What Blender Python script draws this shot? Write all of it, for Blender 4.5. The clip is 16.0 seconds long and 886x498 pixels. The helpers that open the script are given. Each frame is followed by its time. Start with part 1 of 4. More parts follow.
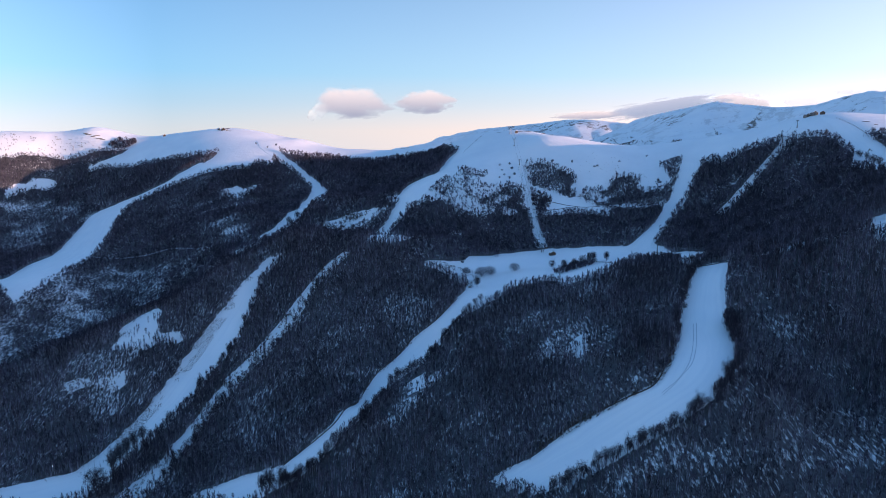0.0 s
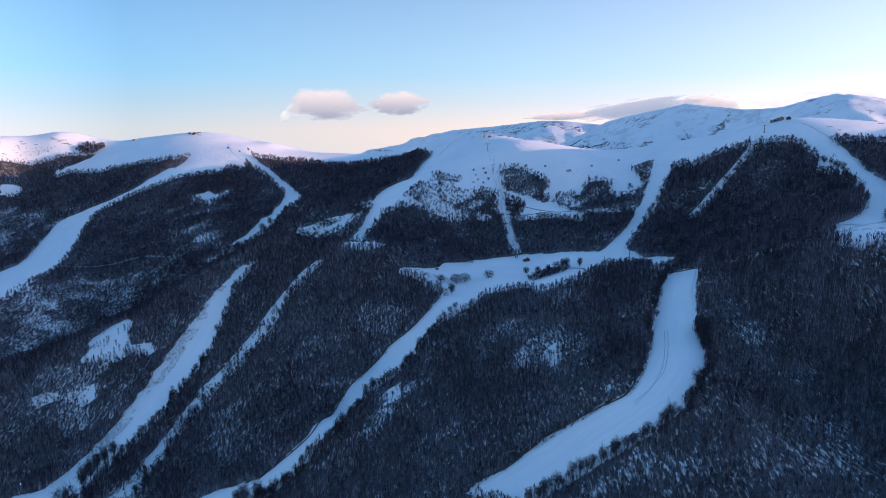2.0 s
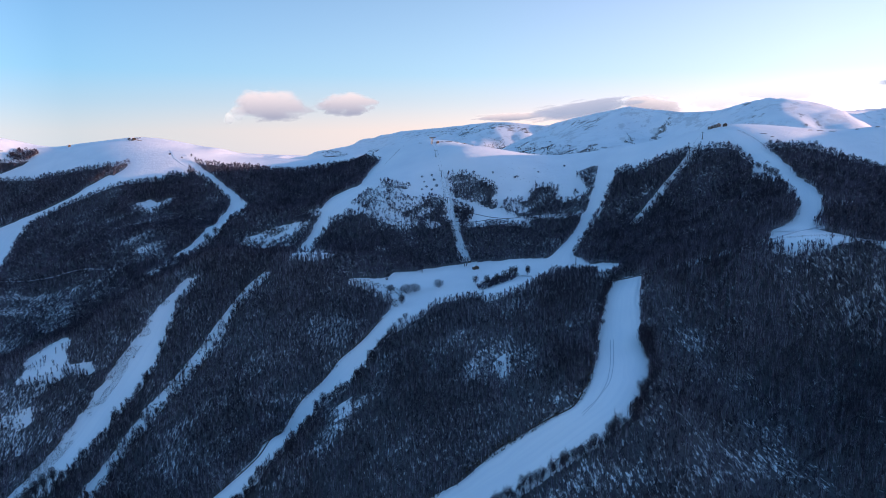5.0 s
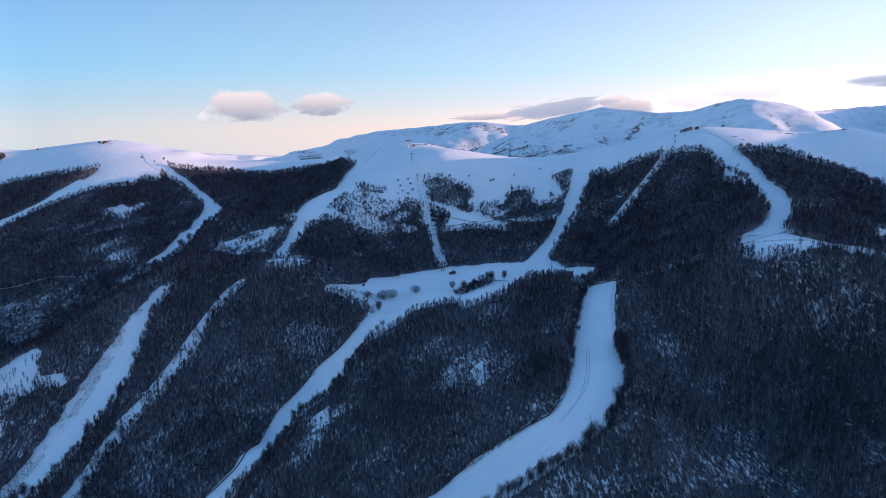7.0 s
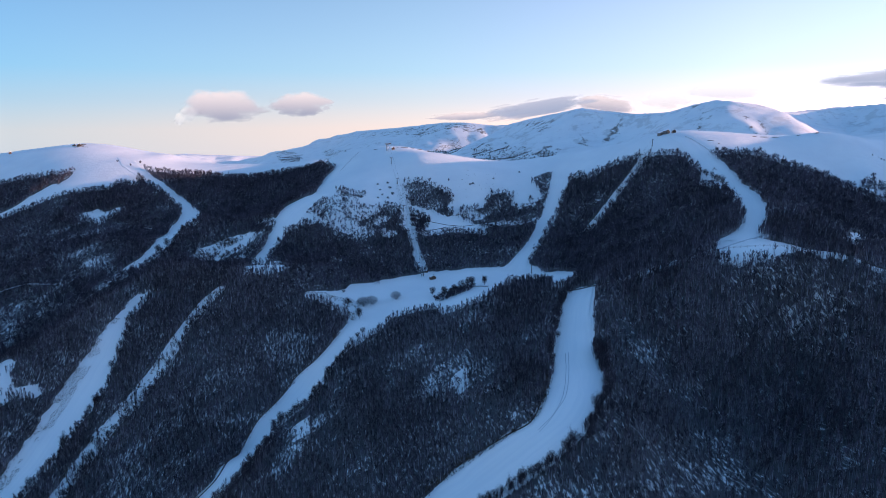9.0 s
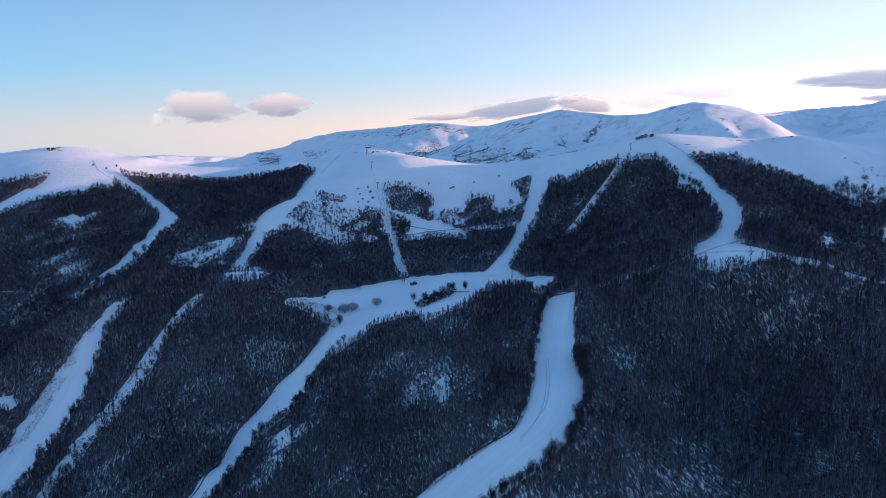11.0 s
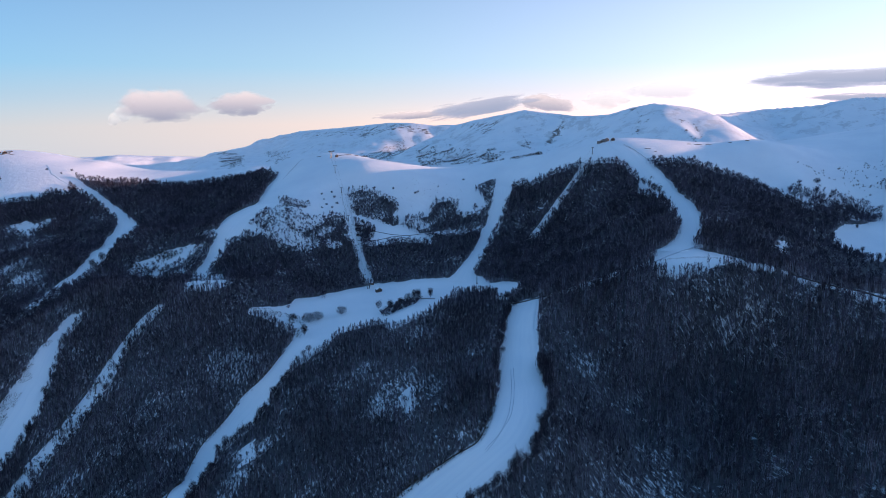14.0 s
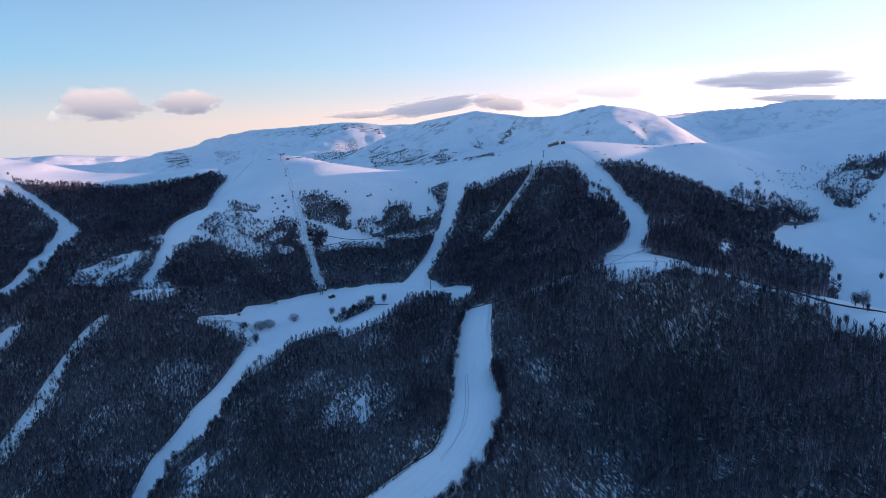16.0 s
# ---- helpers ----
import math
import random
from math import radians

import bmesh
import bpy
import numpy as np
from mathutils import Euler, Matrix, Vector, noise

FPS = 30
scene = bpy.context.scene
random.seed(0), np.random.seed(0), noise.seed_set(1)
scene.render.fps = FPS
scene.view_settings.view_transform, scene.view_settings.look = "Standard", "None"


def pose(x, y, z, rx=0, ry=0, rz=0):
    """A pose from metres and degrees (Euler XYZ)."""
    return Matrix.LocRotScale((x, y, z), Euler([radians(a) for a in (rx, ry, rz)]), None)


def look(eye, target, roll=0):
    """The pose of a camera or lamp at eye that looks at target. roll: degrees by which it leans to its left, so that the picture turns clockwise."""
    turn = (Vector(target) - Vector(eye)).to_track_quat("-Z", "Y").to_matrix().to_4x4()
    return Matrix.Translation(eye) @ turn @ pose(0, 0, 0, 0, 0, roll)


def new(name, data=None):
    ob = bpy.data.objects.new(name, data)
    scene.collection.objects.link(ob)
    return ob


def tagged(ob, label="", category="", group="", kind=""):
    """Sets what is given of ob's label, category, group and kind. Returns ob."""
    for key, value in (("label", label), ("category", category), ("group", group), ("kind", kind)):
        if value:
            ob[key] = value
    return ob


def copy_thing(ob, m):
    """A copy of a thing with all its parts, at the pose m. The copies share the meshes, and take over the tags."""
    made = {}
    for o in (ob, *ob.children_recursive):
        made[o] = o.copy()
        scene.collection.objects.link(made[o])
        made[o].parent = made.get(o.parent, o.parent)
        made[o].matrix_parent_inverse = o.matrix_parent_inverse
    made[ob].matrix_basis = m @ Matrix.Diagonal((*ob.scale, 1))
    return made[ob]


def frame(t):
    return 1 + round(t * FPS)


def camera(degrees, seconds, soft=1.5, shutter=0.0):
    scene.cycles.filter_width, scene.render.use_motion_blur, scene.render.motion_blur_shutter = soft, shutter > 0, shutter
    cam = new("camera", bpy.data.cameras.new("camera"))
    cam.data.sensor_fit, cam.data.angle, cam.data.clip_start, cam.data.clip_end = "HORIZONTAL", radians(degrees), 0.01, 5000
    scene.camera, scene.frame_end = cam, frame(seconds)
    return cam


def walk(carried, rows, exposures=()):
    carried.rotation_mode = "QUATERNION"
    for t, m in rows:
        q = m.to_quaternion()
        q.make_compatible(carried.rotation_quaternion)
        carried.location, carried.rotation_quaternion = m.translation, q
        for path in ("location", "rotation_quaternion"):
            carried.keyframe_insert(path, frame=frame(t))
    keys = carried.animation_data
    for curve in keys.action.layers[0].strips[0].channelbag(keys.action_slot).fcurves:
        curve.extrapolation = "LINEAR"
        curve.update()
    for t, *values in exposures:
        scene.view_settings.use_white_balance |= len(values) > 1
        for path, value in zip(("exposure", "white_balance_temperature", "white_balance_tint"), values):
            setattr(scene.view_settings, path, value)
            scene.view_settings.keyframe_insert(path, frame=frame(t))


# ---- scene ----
EXPOSURE = 1.22
cam = camera(67.0, 16.0, soft=0.8)
PATH = [
    (0, (0.71, 0.38, 299.51), (0.66, 98.87, 282.21), 0.38),
    (0.5, (0.87, 0.53, 301.65), (1.49, 99.02, 284.36), 0.31),
    (1, (1.21, 0.85, 303.34), (2.46, 99.34, 286.08), 0.26),
    (1.5, (1.32, 0.98, 305.85), (3.53, 99.44, 288.53), 0.22),
    (2, (1.72, 1.35, 307.65), (5.34, 99.77, 290.33), 0.19),
    (2.5, (2.00, 1.53, 309.61), (7.33, 99.87, 292.28), 0.15),
    (3, (2.30, 1.60, 311.57), (9.39, 99.83, 294.21), 0.12),
    (3.5, (2.30, 1.77, 313.37), (10.33, 99.93, 296.01), 0.07),
    (4, (2.66, 2.05, 315.20), (11.70, 100.12, 297.83), 0.04),
    (6.5, (3.99, 2.71, 324.69), (17.44, 100.22, 307.08), -0.21),
    (7, (4.20, 2.93, 326.60), (18.51, 100.31, 308.92), -0.25),
    (7.5, (4.55, 2.97, 328.64), (19.72, 100.21, 310.91), -0.29),
    (8, (4.89, 3.37, 330.47), (20.76, 100.49, 312.69), -0.31),
    (8.5, (5.26, 3.44, 332.39), (21.71, 100.45, 314.55), -0.32),
    (9, (5.55, 3.66, 334.06), (22.63, 100.55, 316.18), -0.38),
    (11.5, (6.79, 4.41, 342.73), (27.42, 100.57, 324.65), -0.49),
    (12, (7.17, 4.49, 344.37), (28.67, 100.45, 326.21), -0.52),
    (12.5, (7.22, 4.52, 346.27), (29.63, 100.25, 328.04), -0.53),
    (13, (7.42, 4.83, 348.02), (30.73, 100.34, 329.71), -0.54),
    (13.5, (7.73, 4.89, 349.78), (31.75, 100.20, 331.38), -0.58),
    (14, (8.05, 5.02, 351.43), (32.80, 100.13, 332.97), -0.58),
    (14.5, (8.65, 5.42, 353.24), (34.35, 100.27, 334.70), -0.60),
    (15, (8.73, 5.55, 355.24), (36.38, 99.82, 336.60), -0.55),
    (15.5, (9.33, 5.85, 357.18), (39.09, 99.46, 338.43), -0.50),
    (16, (9.37, 5.94, 358.77), (40.66, 99.04, 339.98), -0.48),
]
walk(cam, [(t, look(eye, target, roll)) for t, eye, target, roll in PATH], exposures=[(0.0, EXPOSURE + 0.05, 5330, 8.5), (7.5, EXPOSURE, 5330, 8.5), (16.0, EXPOSURE - 0.09, 5330, 8.5)])

# ---- light: a low sun behind the eastern mountains, clear evening sky ----
SUN_BEARING, SUN_HEIGHT = 101.0, 6.7
world = bpy.data.worlds.new("evening_sky")
scene.world = world
world.use_nodes = True
wn, wl = world.node_tree.nodes, world.node_tree.links
sky = wn.new("ShaderNodeTexSky")
sky.sky_type = "NISHITA"
sky.sun_disc = False
sky.sun_elevation, sky.sun_rotation = radians(SUN_HEIGHT), radians(SUN_BEARING)
sky.altitude, sky.air_density, sky.dust_density, sky.ozone_density = 1500, 1.0, 0.7, 2.2
wn["Background"].inputs["Strength"].default_value = 0.15
pale = wn.new("ShaderNodeHueSaturation")
pale.inputs["Saturation"].default_value = 0.68
wl.new(sky.outputs["Color"], pale.inputs["Color"])
# rosy haze low over the horizon, clear blue above
way = wn.new("ShaderNodeSeparateXYZ")
wl.new(wn.new("ShaderNodeTexCoord").outputs["Generated"], way.inputs[0])
# the sky's lowest degrees stay soft and pale down to the skyline
square, lift, root, bent = [wn.new("ShaderNodeMath") for _ in range(3)] + [wn.new("ShaderNodeCombineXYZ")]
square.operation, lift.operation, root.operation = "MULTIPLY", "ADD", "SQRT"
wl.new(way.outputs["Z"], square.inputs[0]), wl.new(way.outputs["Z"], square.inputs[1])
wl.new(square.outputs[0], lift.inputs[0])
lift.inputs[1].default_value = 0.0036
wl.new(lift.outputs[0], root.inputs[0])
wl.new(way.outputs["X"], bent.inputs[0]), wl.new(way.outputs["Y"], bent.inputs[1]), wl.new(root.outputs[0], bent.inputs[2])
wl.new(bent.outputs[0], sky.inputs["Vector"])
haze = wn.new("ShaderNodeValToRGB")
haze.color_ramp.elements[0].position, haze.color_ramp.elements[0].color = 0.0, (1.58, 0.93, 0.80, 1)
haze.color_ramp.elements[1].position, haze.color_ramp.elements[1].color = 0.35, (0.84, 0.87, 0.92, 1)
for at, tone in ((0.035, (1.26, 0.92, 0.88, 1)), (0.08, (0.97, 0.92, 0.93, 1))):
    band = haze.color_ramp.elements.new(at)
    band.color = tone
zenith = haze.color_ramp.elements.new(1.0)
zenith.color = (0.60, 0.98, 1.22, 1)
middle = haze.color_ramp.elements.new(0.5)
middle.color = (0.71, 0.92, 1.04, 1)
wl.new(way.outputs["Z"], haze.inputs["Fac"])
tinted = wn.new("ShaderNodeMix")
tinted.data_type, tinted.blend_type = "RGBA", "MULTIPLY"
tinted.inputs[0].default_value = 1.0
wl.new(pale.outputs["Color"], tinted.inputs[6])
wl.new(haze.outputs["Color"], tinted.inputs[7])
# deeper blue away from the sun, paler and warmer towards it
east = wn.new("ShaderNodeMath")
east.operation, east.inputs[1].default_value, east.inputs[2].default_value = "MULTIPLY_ADD", 0.5, 0.5
wl.new(way.outputs["X"], east.inputs[0])
round_sky = wn.new("ShaderNodeValToRGB")
round_sky.color_ramp.elements[0].position, round_sky.color_ramp.elements[0].color = 0.31, (0.47, 0.585, 0.63, 1)
round_sky.color_ramp.elements[1].position, round_sky.color_ramp.elements[1].color = 0.575, (0.90, 0.885, 0.84, 1)
behind_west = round_sky.color_ramp.elements.new(0.0)
behind_west.color = (0.80, 0.86, 0.92, 1)
sunward = round_sky.color_ramp.elements.new(0.78)
sunward.color = (1.25, 1.02, 0.98, 1)
wl.new(east.outputs[0], round_sky.inputs["Fac"])
turned = wn.new("ShaderNodeMix")
turned.data_type, turned.blend_type = "RGBA", "MULTIPLY"
turned.inputs[0].default_value = 1.0
wl.new(tinted.outputs[2], turned.inputs[6])
wl.new(round_sky.outputs["Color"], turned.inputs[7])
wl.new(turned.outputs[2], wn["Background"].inputs["Color"])
sun = new("sun", bpy.data.lights.new("sun", "SUN"))
sun.data.energy, sun.data.angle, sun.data.color = 3.3, radians(0.5), (1.0, 0.53, 0.32)
to_sun = Vector((math.sin(radians(SUN_BEARING)) * math.cos(radians(SUN_HEIGHT)), math.cos(radians(SUN_BEARING)) * math.cos(radians(SUN_HEIGHT)), math.sin(radians(SUN_HEIGHT))))
sun.matrix_world = Matrix.Translation((0, 0, 900)) @ to_sun.to_track_quat("Z", "Y").to_matrix().to_4x4()

# ---- materials ----
def material(name):
    m = bpy.data.materials.new(name)
    m.use_nodes = True
    return m, m.node_tree.nodes, m.node_tree.links, m.node_tree.nodes["Principled BSDF"]


def noise_node(nodes, links, scale, detail=4.0, rough=0.55, coords=None):
    n = nodes.new("ShaderNodeTexNoise")
    n.inputs["Scale"].default_value, n.inputs["Detail"].default_value, n.inputs["Roughness"].default_value = scale, detail, rough
    if coords:
        links.new(coords, n.inputs["Vector"])
    return n.outputs["Fac"]


def ramp(nodes, links, value, *stops):
    r = nodes.new("ShaderNodeValToRGB")
    while len(r.color_ramp.elements) < len(stops):
        r.color_ramp.elements.new(0.5)
    for e, (at, c) in zip(r.color_ramp.elements, stops):
        e.position, e.color = at, (*c, 1) if len(c) == 3 else c
    links.new(value, r.inputs["Fac"])
    return r.outputs["Color"]


def blend(nodes, links, fac, a, b):
    m = nodes.new("ShaderNodeMix")
    m.data_type = "RGBA"
    for socket, v in ((m.inputs[0], fac), (m.inputs[6], a), (m.inputs[7], b)):
        if hasattr(v, "is_linked"):
            links.new(v, socket)
        elif isinstance(v, tuple):
            socket.default_value = (*v, 1)
        else:
            socket.default_value = v
    return m.outputs[2]


def arith(nodes, links, how, a, b):
    m = nodes.new("ShaderNodeMath")
    m.operation = how
    m.use_clamp = how in ("MULTIPLY", "ADD")
    for socket, v in zip(m.inputs, (a, b)):
        if hasattr(v, "is_linked"):
            links.new(v, socket)
        else:
            socket.default_value = v
    return m.outputs[0]


def relief(nodes, links, bsdf, height, strength, distance):
    b = nodes.new("ShaderNodeBump")
    b.inputs["Strength"].default_value, b.inputs["Distance"].default_value = strength, distance
    links.new(height, b.inputs["Height"])
    links.new(b.outputs["Normal"], bsdf.inputs["Normal"])


def ground_material():
    """Snow with leaf litter and painted canopy shade under the woods and bare rock and scrub on the far steeps."""
    m, n, l, bsdf = material("snow_ground")
    at = n.new("ShaderNodeNewGeometry").outputs["Position"]
    snow = ramp(n, l, noise_node(n, l, 0.02, 6, coords=at), (0.3, (0.84, 0.86, 0.89)), (0.7, (0.93, 0.94, 0.95)))
    # near-black bluish floor: leaf litter with the canopy's shade on snow in its colour
    shaded_litter = ramp(n, l, noise_node(n, l, 0.9, 5, coords=at), (0.3, (0.035, 0.034, 0.039)), (0.7, (0.11, 0.11, 0.123)))
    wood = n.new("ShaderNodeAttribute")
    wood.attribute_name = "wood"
    coarse = noise_node(n, l, 0.028, 3, 0.5, coords=at)
    runnels = n.new("ShaderNodeMapping")
    runnels.inputs["Scale"].default_value = (1.0, 0.3, 0.3)
    l.new(at, runnels.inputs["Vector"])
    fine = noise_node(n, l, 0.6, 6, 0.7, coords=runnels.outputs["Vector"])
    both = n.new("ShaderNodeMath")
    both.operation = "MULTIPLY_ADD"
    l.new(fine, both.inputs[0])
    both.inputs[1].default_value = 0.80
    l.new(arith(n, l, "MULTIPLY", coarse, 0.40), both.inputs[2])
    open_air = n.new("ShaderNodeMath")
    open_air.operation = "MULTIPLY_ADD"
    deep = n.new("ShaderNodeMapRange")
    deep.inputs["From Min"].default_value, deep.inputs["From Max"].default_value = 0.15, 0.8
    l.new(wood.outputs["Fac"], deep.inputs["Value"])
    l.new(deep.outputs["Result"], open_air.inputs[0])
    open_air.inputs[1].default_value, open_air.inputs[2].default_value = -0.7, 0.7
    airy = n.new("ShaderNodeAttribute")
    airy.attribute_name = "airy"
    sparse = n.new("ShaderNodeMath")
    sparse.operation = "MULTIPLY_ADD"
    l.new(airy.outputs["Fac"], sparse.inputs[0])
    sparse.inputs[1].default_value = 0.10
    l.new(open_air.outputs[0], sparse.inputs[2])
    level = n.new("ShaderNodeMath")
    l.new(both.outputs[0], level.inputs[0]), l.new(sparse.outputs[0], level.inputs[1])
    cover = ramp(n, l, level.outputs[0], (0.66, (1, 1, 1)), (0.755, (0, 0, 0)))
    colour = blend(n, l, cover, snow, shaded_litter)
    rock = ramp(n, l, noise_node(n, l, 0.03, 6, coords=at), (0.3, (0.10, 0.085, 0.075)), (0.7, (0.22, 0.20, 0.18)))
    bare = n.new("ShaderNodeAttribute")
    bare.attribute_name = "bare"
    ragged = ramp(n, l, noise_node(n, l, 0.024, 10, 0.78, coords=at), (0.515, (0, 0, 0)), (0.56, (1, 1, 1)))
    colour = blend(n, l, arith(n, l, "MULTIPLY", bare.outputs["Fac"], ragged), colour, rock)
    l.new(colour, bsdf.inputs["Base Color"])
    bsdf.inputs["Roughness"].default_value = 0.7
    relief(n, l, bsdf, noise_node(n, l, 0.12, 8, 0.6, coords=at), 0.75, 1.2)
    return m


def piste_material():
    """Groomed snow with faint tracks along it."""
    m, n, l, bsdf = material("groomed_snow")
    at = n.new("ShaderNodeNewGeometry").outputs["Position"]
    across = n.new("ShaderNodeUVMap").outputs["UV"]
    stretch = n.new("ShaderNodeMapping")
    stretch.inputs["Scale"].default_value = (14, 0.6, 1)
    l.new(across, stretch.inputs["Vector"])
    lanes = noise_node(n, l, 1.0, 4, coords=stretch.outputs["Vector"])
    snow = ramp(n, l, noise_node(n, l, 0.03, 6, coords=at), (0.3, (0.88, 0.90, 0.93)), (0.7, (0.95, 0.955, 0.96)))
    worn = ramp(n, l, lanes, (0.35, (0.82, 0.85, 0.89)), (0.6, (0.94, 0.95, 0.96)))
    l.new(blend(n, l, 0.35, snow, worn), bsdf.inputs["Base Color"])
    bsdf.inputs["Roughness"].default_value = 0.62
    relief(n, l, bsdf, lanes, 0.25, 0.4)
    return m


def bark_material(name, dark, light):
    m, n, l, bsdf = material(name)
    g = n.new("ShaderNodeNewGeometry")
    tone = n.new("ShaderNodeAttribute")
    tone.attribute_name = "tone"
    mixed = n.new("ShaderNodeMath")
    mixed.operation = "MULTIPLY_ADD"
    l.new(g.outputs["Random Per Island"], mixed.inputs[0])
    mixed.inputs[1].default_value = 0.22
    l.new(arith(n, l, "MULTIPLY", tone.outputs["Fac"], 0.78), mixed.inputs[2])
    own = ramp(n, l, mixed.outputs[0], (0.0, dark), (1.0, light))
    stand_tone = ramp(n, l, noise_node(n, l, 0.05, 4, coords=g.outputs["Position"]), (0.3, dark), (0.7, light))
    l.new(blend(n, l, 0.2, own, stand_tone), bsdf.inputs["Base Color"])
    bsdf.inputs["Roughness"].default_value = 0.9
    bsdf.inputs["Specular IOR Level"].default_value = 0.15
    return m


def plain_material(name, colour, rough=0.6, metal=0.0, vary=0.25, scale=1.5):
    m, n, l, bsdf = material(name)
    at = n.new("ShaderNodeNewGeometry").outputs["Position"]
    lo, hi = tuple(c * (1 - vary) for c in colour), tuple(min(1, c * (1 + vary)) for c in colour)
    l.new(ramp(n, l, noise_node(n, l, scale, 5, coords=at), (0.3, lo), (0.7, hi)), bsdf.inputs["Base Color"])
    bsdf.inputs["Roughness"].default_value, bsdf.inputs["Metallic"].default_value = rough, metal
    return m


def cloud_material(name, low, high, thick):
    """A distant cloud: soft and ragged, glowing in the evening light."""
    m, n, l, bsdf = material(name)
    n.remove(bsdf)
    tc = n.new("ShaderNodeTexCoord").outputs["Object"]
    sep = n.new("ShaderNodeSeparateXYZ")
    l.new(tc, sep.inputs[0])
    offset = n.new("ShaderNodeVectorMath")
    offset.operation = "ADD"
    l.new(tc, offset.inputs[0])
    l.new(n.new("ShaderNodeObjectInfo").outputs["Location"], offset.inputs[1])
    puff = noise_node(n, l, 2.2, 6, 0.55, coords=offset.outputs[0])
    x2 = arith(n, l, "POWER", arith(n, l, "ABSOLUTE", sep.outputs["X"], 0), 2.0)
    z2 = arith(n, l, "POWER", arith(n, l, "ABSOLUTE", sep.outputs["Z"], 0), 2.0)
    r = n.new("ShaderNodeMath")
    r.operation = "ADD"
    l.new(x2, r.inputs[0]), l.new(z2, r.inputs[1])
    fluff = n.new("ShaderNodeMath")
    fluff.operation = "MULTIPLY"
    l.new(puff, fluff.inputs[0])
    fluff.inputs[1].default_value = 1.6
    spread = n.new("ShaderNodeMath")
    spread.operation = "MULTIPLY_ADD"
    l.new(r.outputs[0], spread.inputs[0])
    spread.inputs[1].default_value, spread.inputs[2].default_value = 0.85, 0.0
    body = n.new("ShaderNodeMath")
    body.operation = "SUBTRACT"
    l.new(fluff.outputs[0], body.inputs[0]), l.new(spread.outputs[0], body.inputs[1])
    alpha = n.new("ShaderNodeMapRange")
    alpha.interpolation_type = "SMOOTHSTEP"
    alpha.inputs["From Min"].default_value, alpha.inputs["From Max"].default_value = 0.22, 0.62
    alpha.inputs["To Max"].default_value = thick
    l.new(body.outputs[0], alpha.inputs["Value"])
    shade = n.new("ShaderNodeMath")
    shade.operation = "MULTIPLY_ADD"
    l.new(sep.outputs["Z"], shade.inputs[0])
    shade.inputs[1].default_value, shade.inputs[2].default_value = 0.5, 0.45
    tint = ramp(n, l, shade.outputs[0], (0.15, low), (0.85, high))
    glow, clear, mix = n.new("ShaderNodeEmission"), n.new("ShaderNodeBsdfTransparent"), n.new("ShaderNodeMixShader")
    l.new(tint, glow.inputs["Color"])
    glow.inputs["Strength"].default_value = CLOUD_GLOW
    l.new(alpha.outputs["Result"], mix.inputs[0])
    l.new(clear.outputs[0], mix.inputs[1]), l.new(glow.outputs[0], mix.inputs[2])
    l.new(mix.outputs[0], n["Material Output"].inputs["Surface"])
    return m


CLOUD_GLOW = 0.40
SNOW, PISTE = ground_material(), piste_material()
TWIGS = bark_material("beech_twigs", (0.0115, 0.0106, 0.0160), (0.122, 0.113, 0.158))
BARK = bark_material("beech_bark", (0.027, 0.025, 0.032), (0.44, 0.43, 0.49))
SCRUB = bark_material("dry_scrub", (0.035, 0.026, 0.020), (0.10, 0.075, 0.055))


# ---- landform ----
# Landform lines: places (x, y, height) along spurs, hollows, crests and runs.
LAND = []


def line(*places):
    LAND.extend(places)


# crest west
line((-1300, 1560, 285), (-1089, 1557, 287), (-1019, 1568, 288), (-952, 1586, 286), (-908, 1601, 285), (-835, 1606, 297), (-780, 1611, 287), (-720, 1612, 280), (-649, 1620, 290), (-584, 1628, 298), (-519, 1635, 304), (-474, 1622, 302), (-418, 1612, 293), (-373, 1467, 270))
line((-1000, 1720, 255), (-700, 1740, 255), (-500, 1760, 270))
# saddle
line((-330, 1560, 280), (-296, 1440, 254), (-231, 1430, 245), (-130, 1420, 245), (-30, 1330, 254), (28, 1185, 275))
# bowl
line((-300, 1330, 220), (-145, 1260, 212), (-60, 1180, 222), (-120, 1120, 192), (-66, 1024, 209))
# west shoulder
line((-863, 1507, 180), (-674, 1288, 122), (-611, 1334, 162), (-511, 1333, 201), (-373, 1265, 186), (-223, 1118, 170), (-188, 1096, 194))
# west foot
line((-900, 1200, 75), (-540, 876, 96), (-435, 963, 86), (-245, 991, 148), (-279, 947, 133), (-700, 900, 60))
# hidden valley
line((-126, 984, 168), (-113, 981, 172), (-150, 900, 150), (-60, 880, 158))
# front ridge
line((-137, 842, 169), (-199, 795, 147), (-66, 787, 177), (-110, 754, 160), (-11, 706, 148), (-600, 640, 20))
line((-388, 739, 74), (-353, 758, 86), (-315, 774, 105), (-279, 784, 126), (-247, 792, 146), (-192, 808, 167))
# hollow behind the front ridge, and the hill beyond
line((-415, 792, 44), (-378, 812, 57), (-337, 829, 77), (-299, 841, 99), (-265, 850, 120))
line((-465, 911, 73), (-363, 966, 114), (-283, 914, 136), (-336, 1059, 162))
# run one
line((-250, 687, 80), (-310, 600, 25), (-330, 540, 5))
# run two
line((-193, 623, 66), (-147, 523, 46), (-250, 540, 20))
# spur two
line((-60, 664, 131), (-25, 590, 102), (-78, 565, 89), (-76, 497, 82))
# run three
line((49, 664, 147), (22, 637, 140), (-65, 527, 77), (-29, 435, 70))
# meadow
line((75, 686, 156), (114, 786, 165), (180, 740, 170), (259, 676, 178), (150, 690, 165))
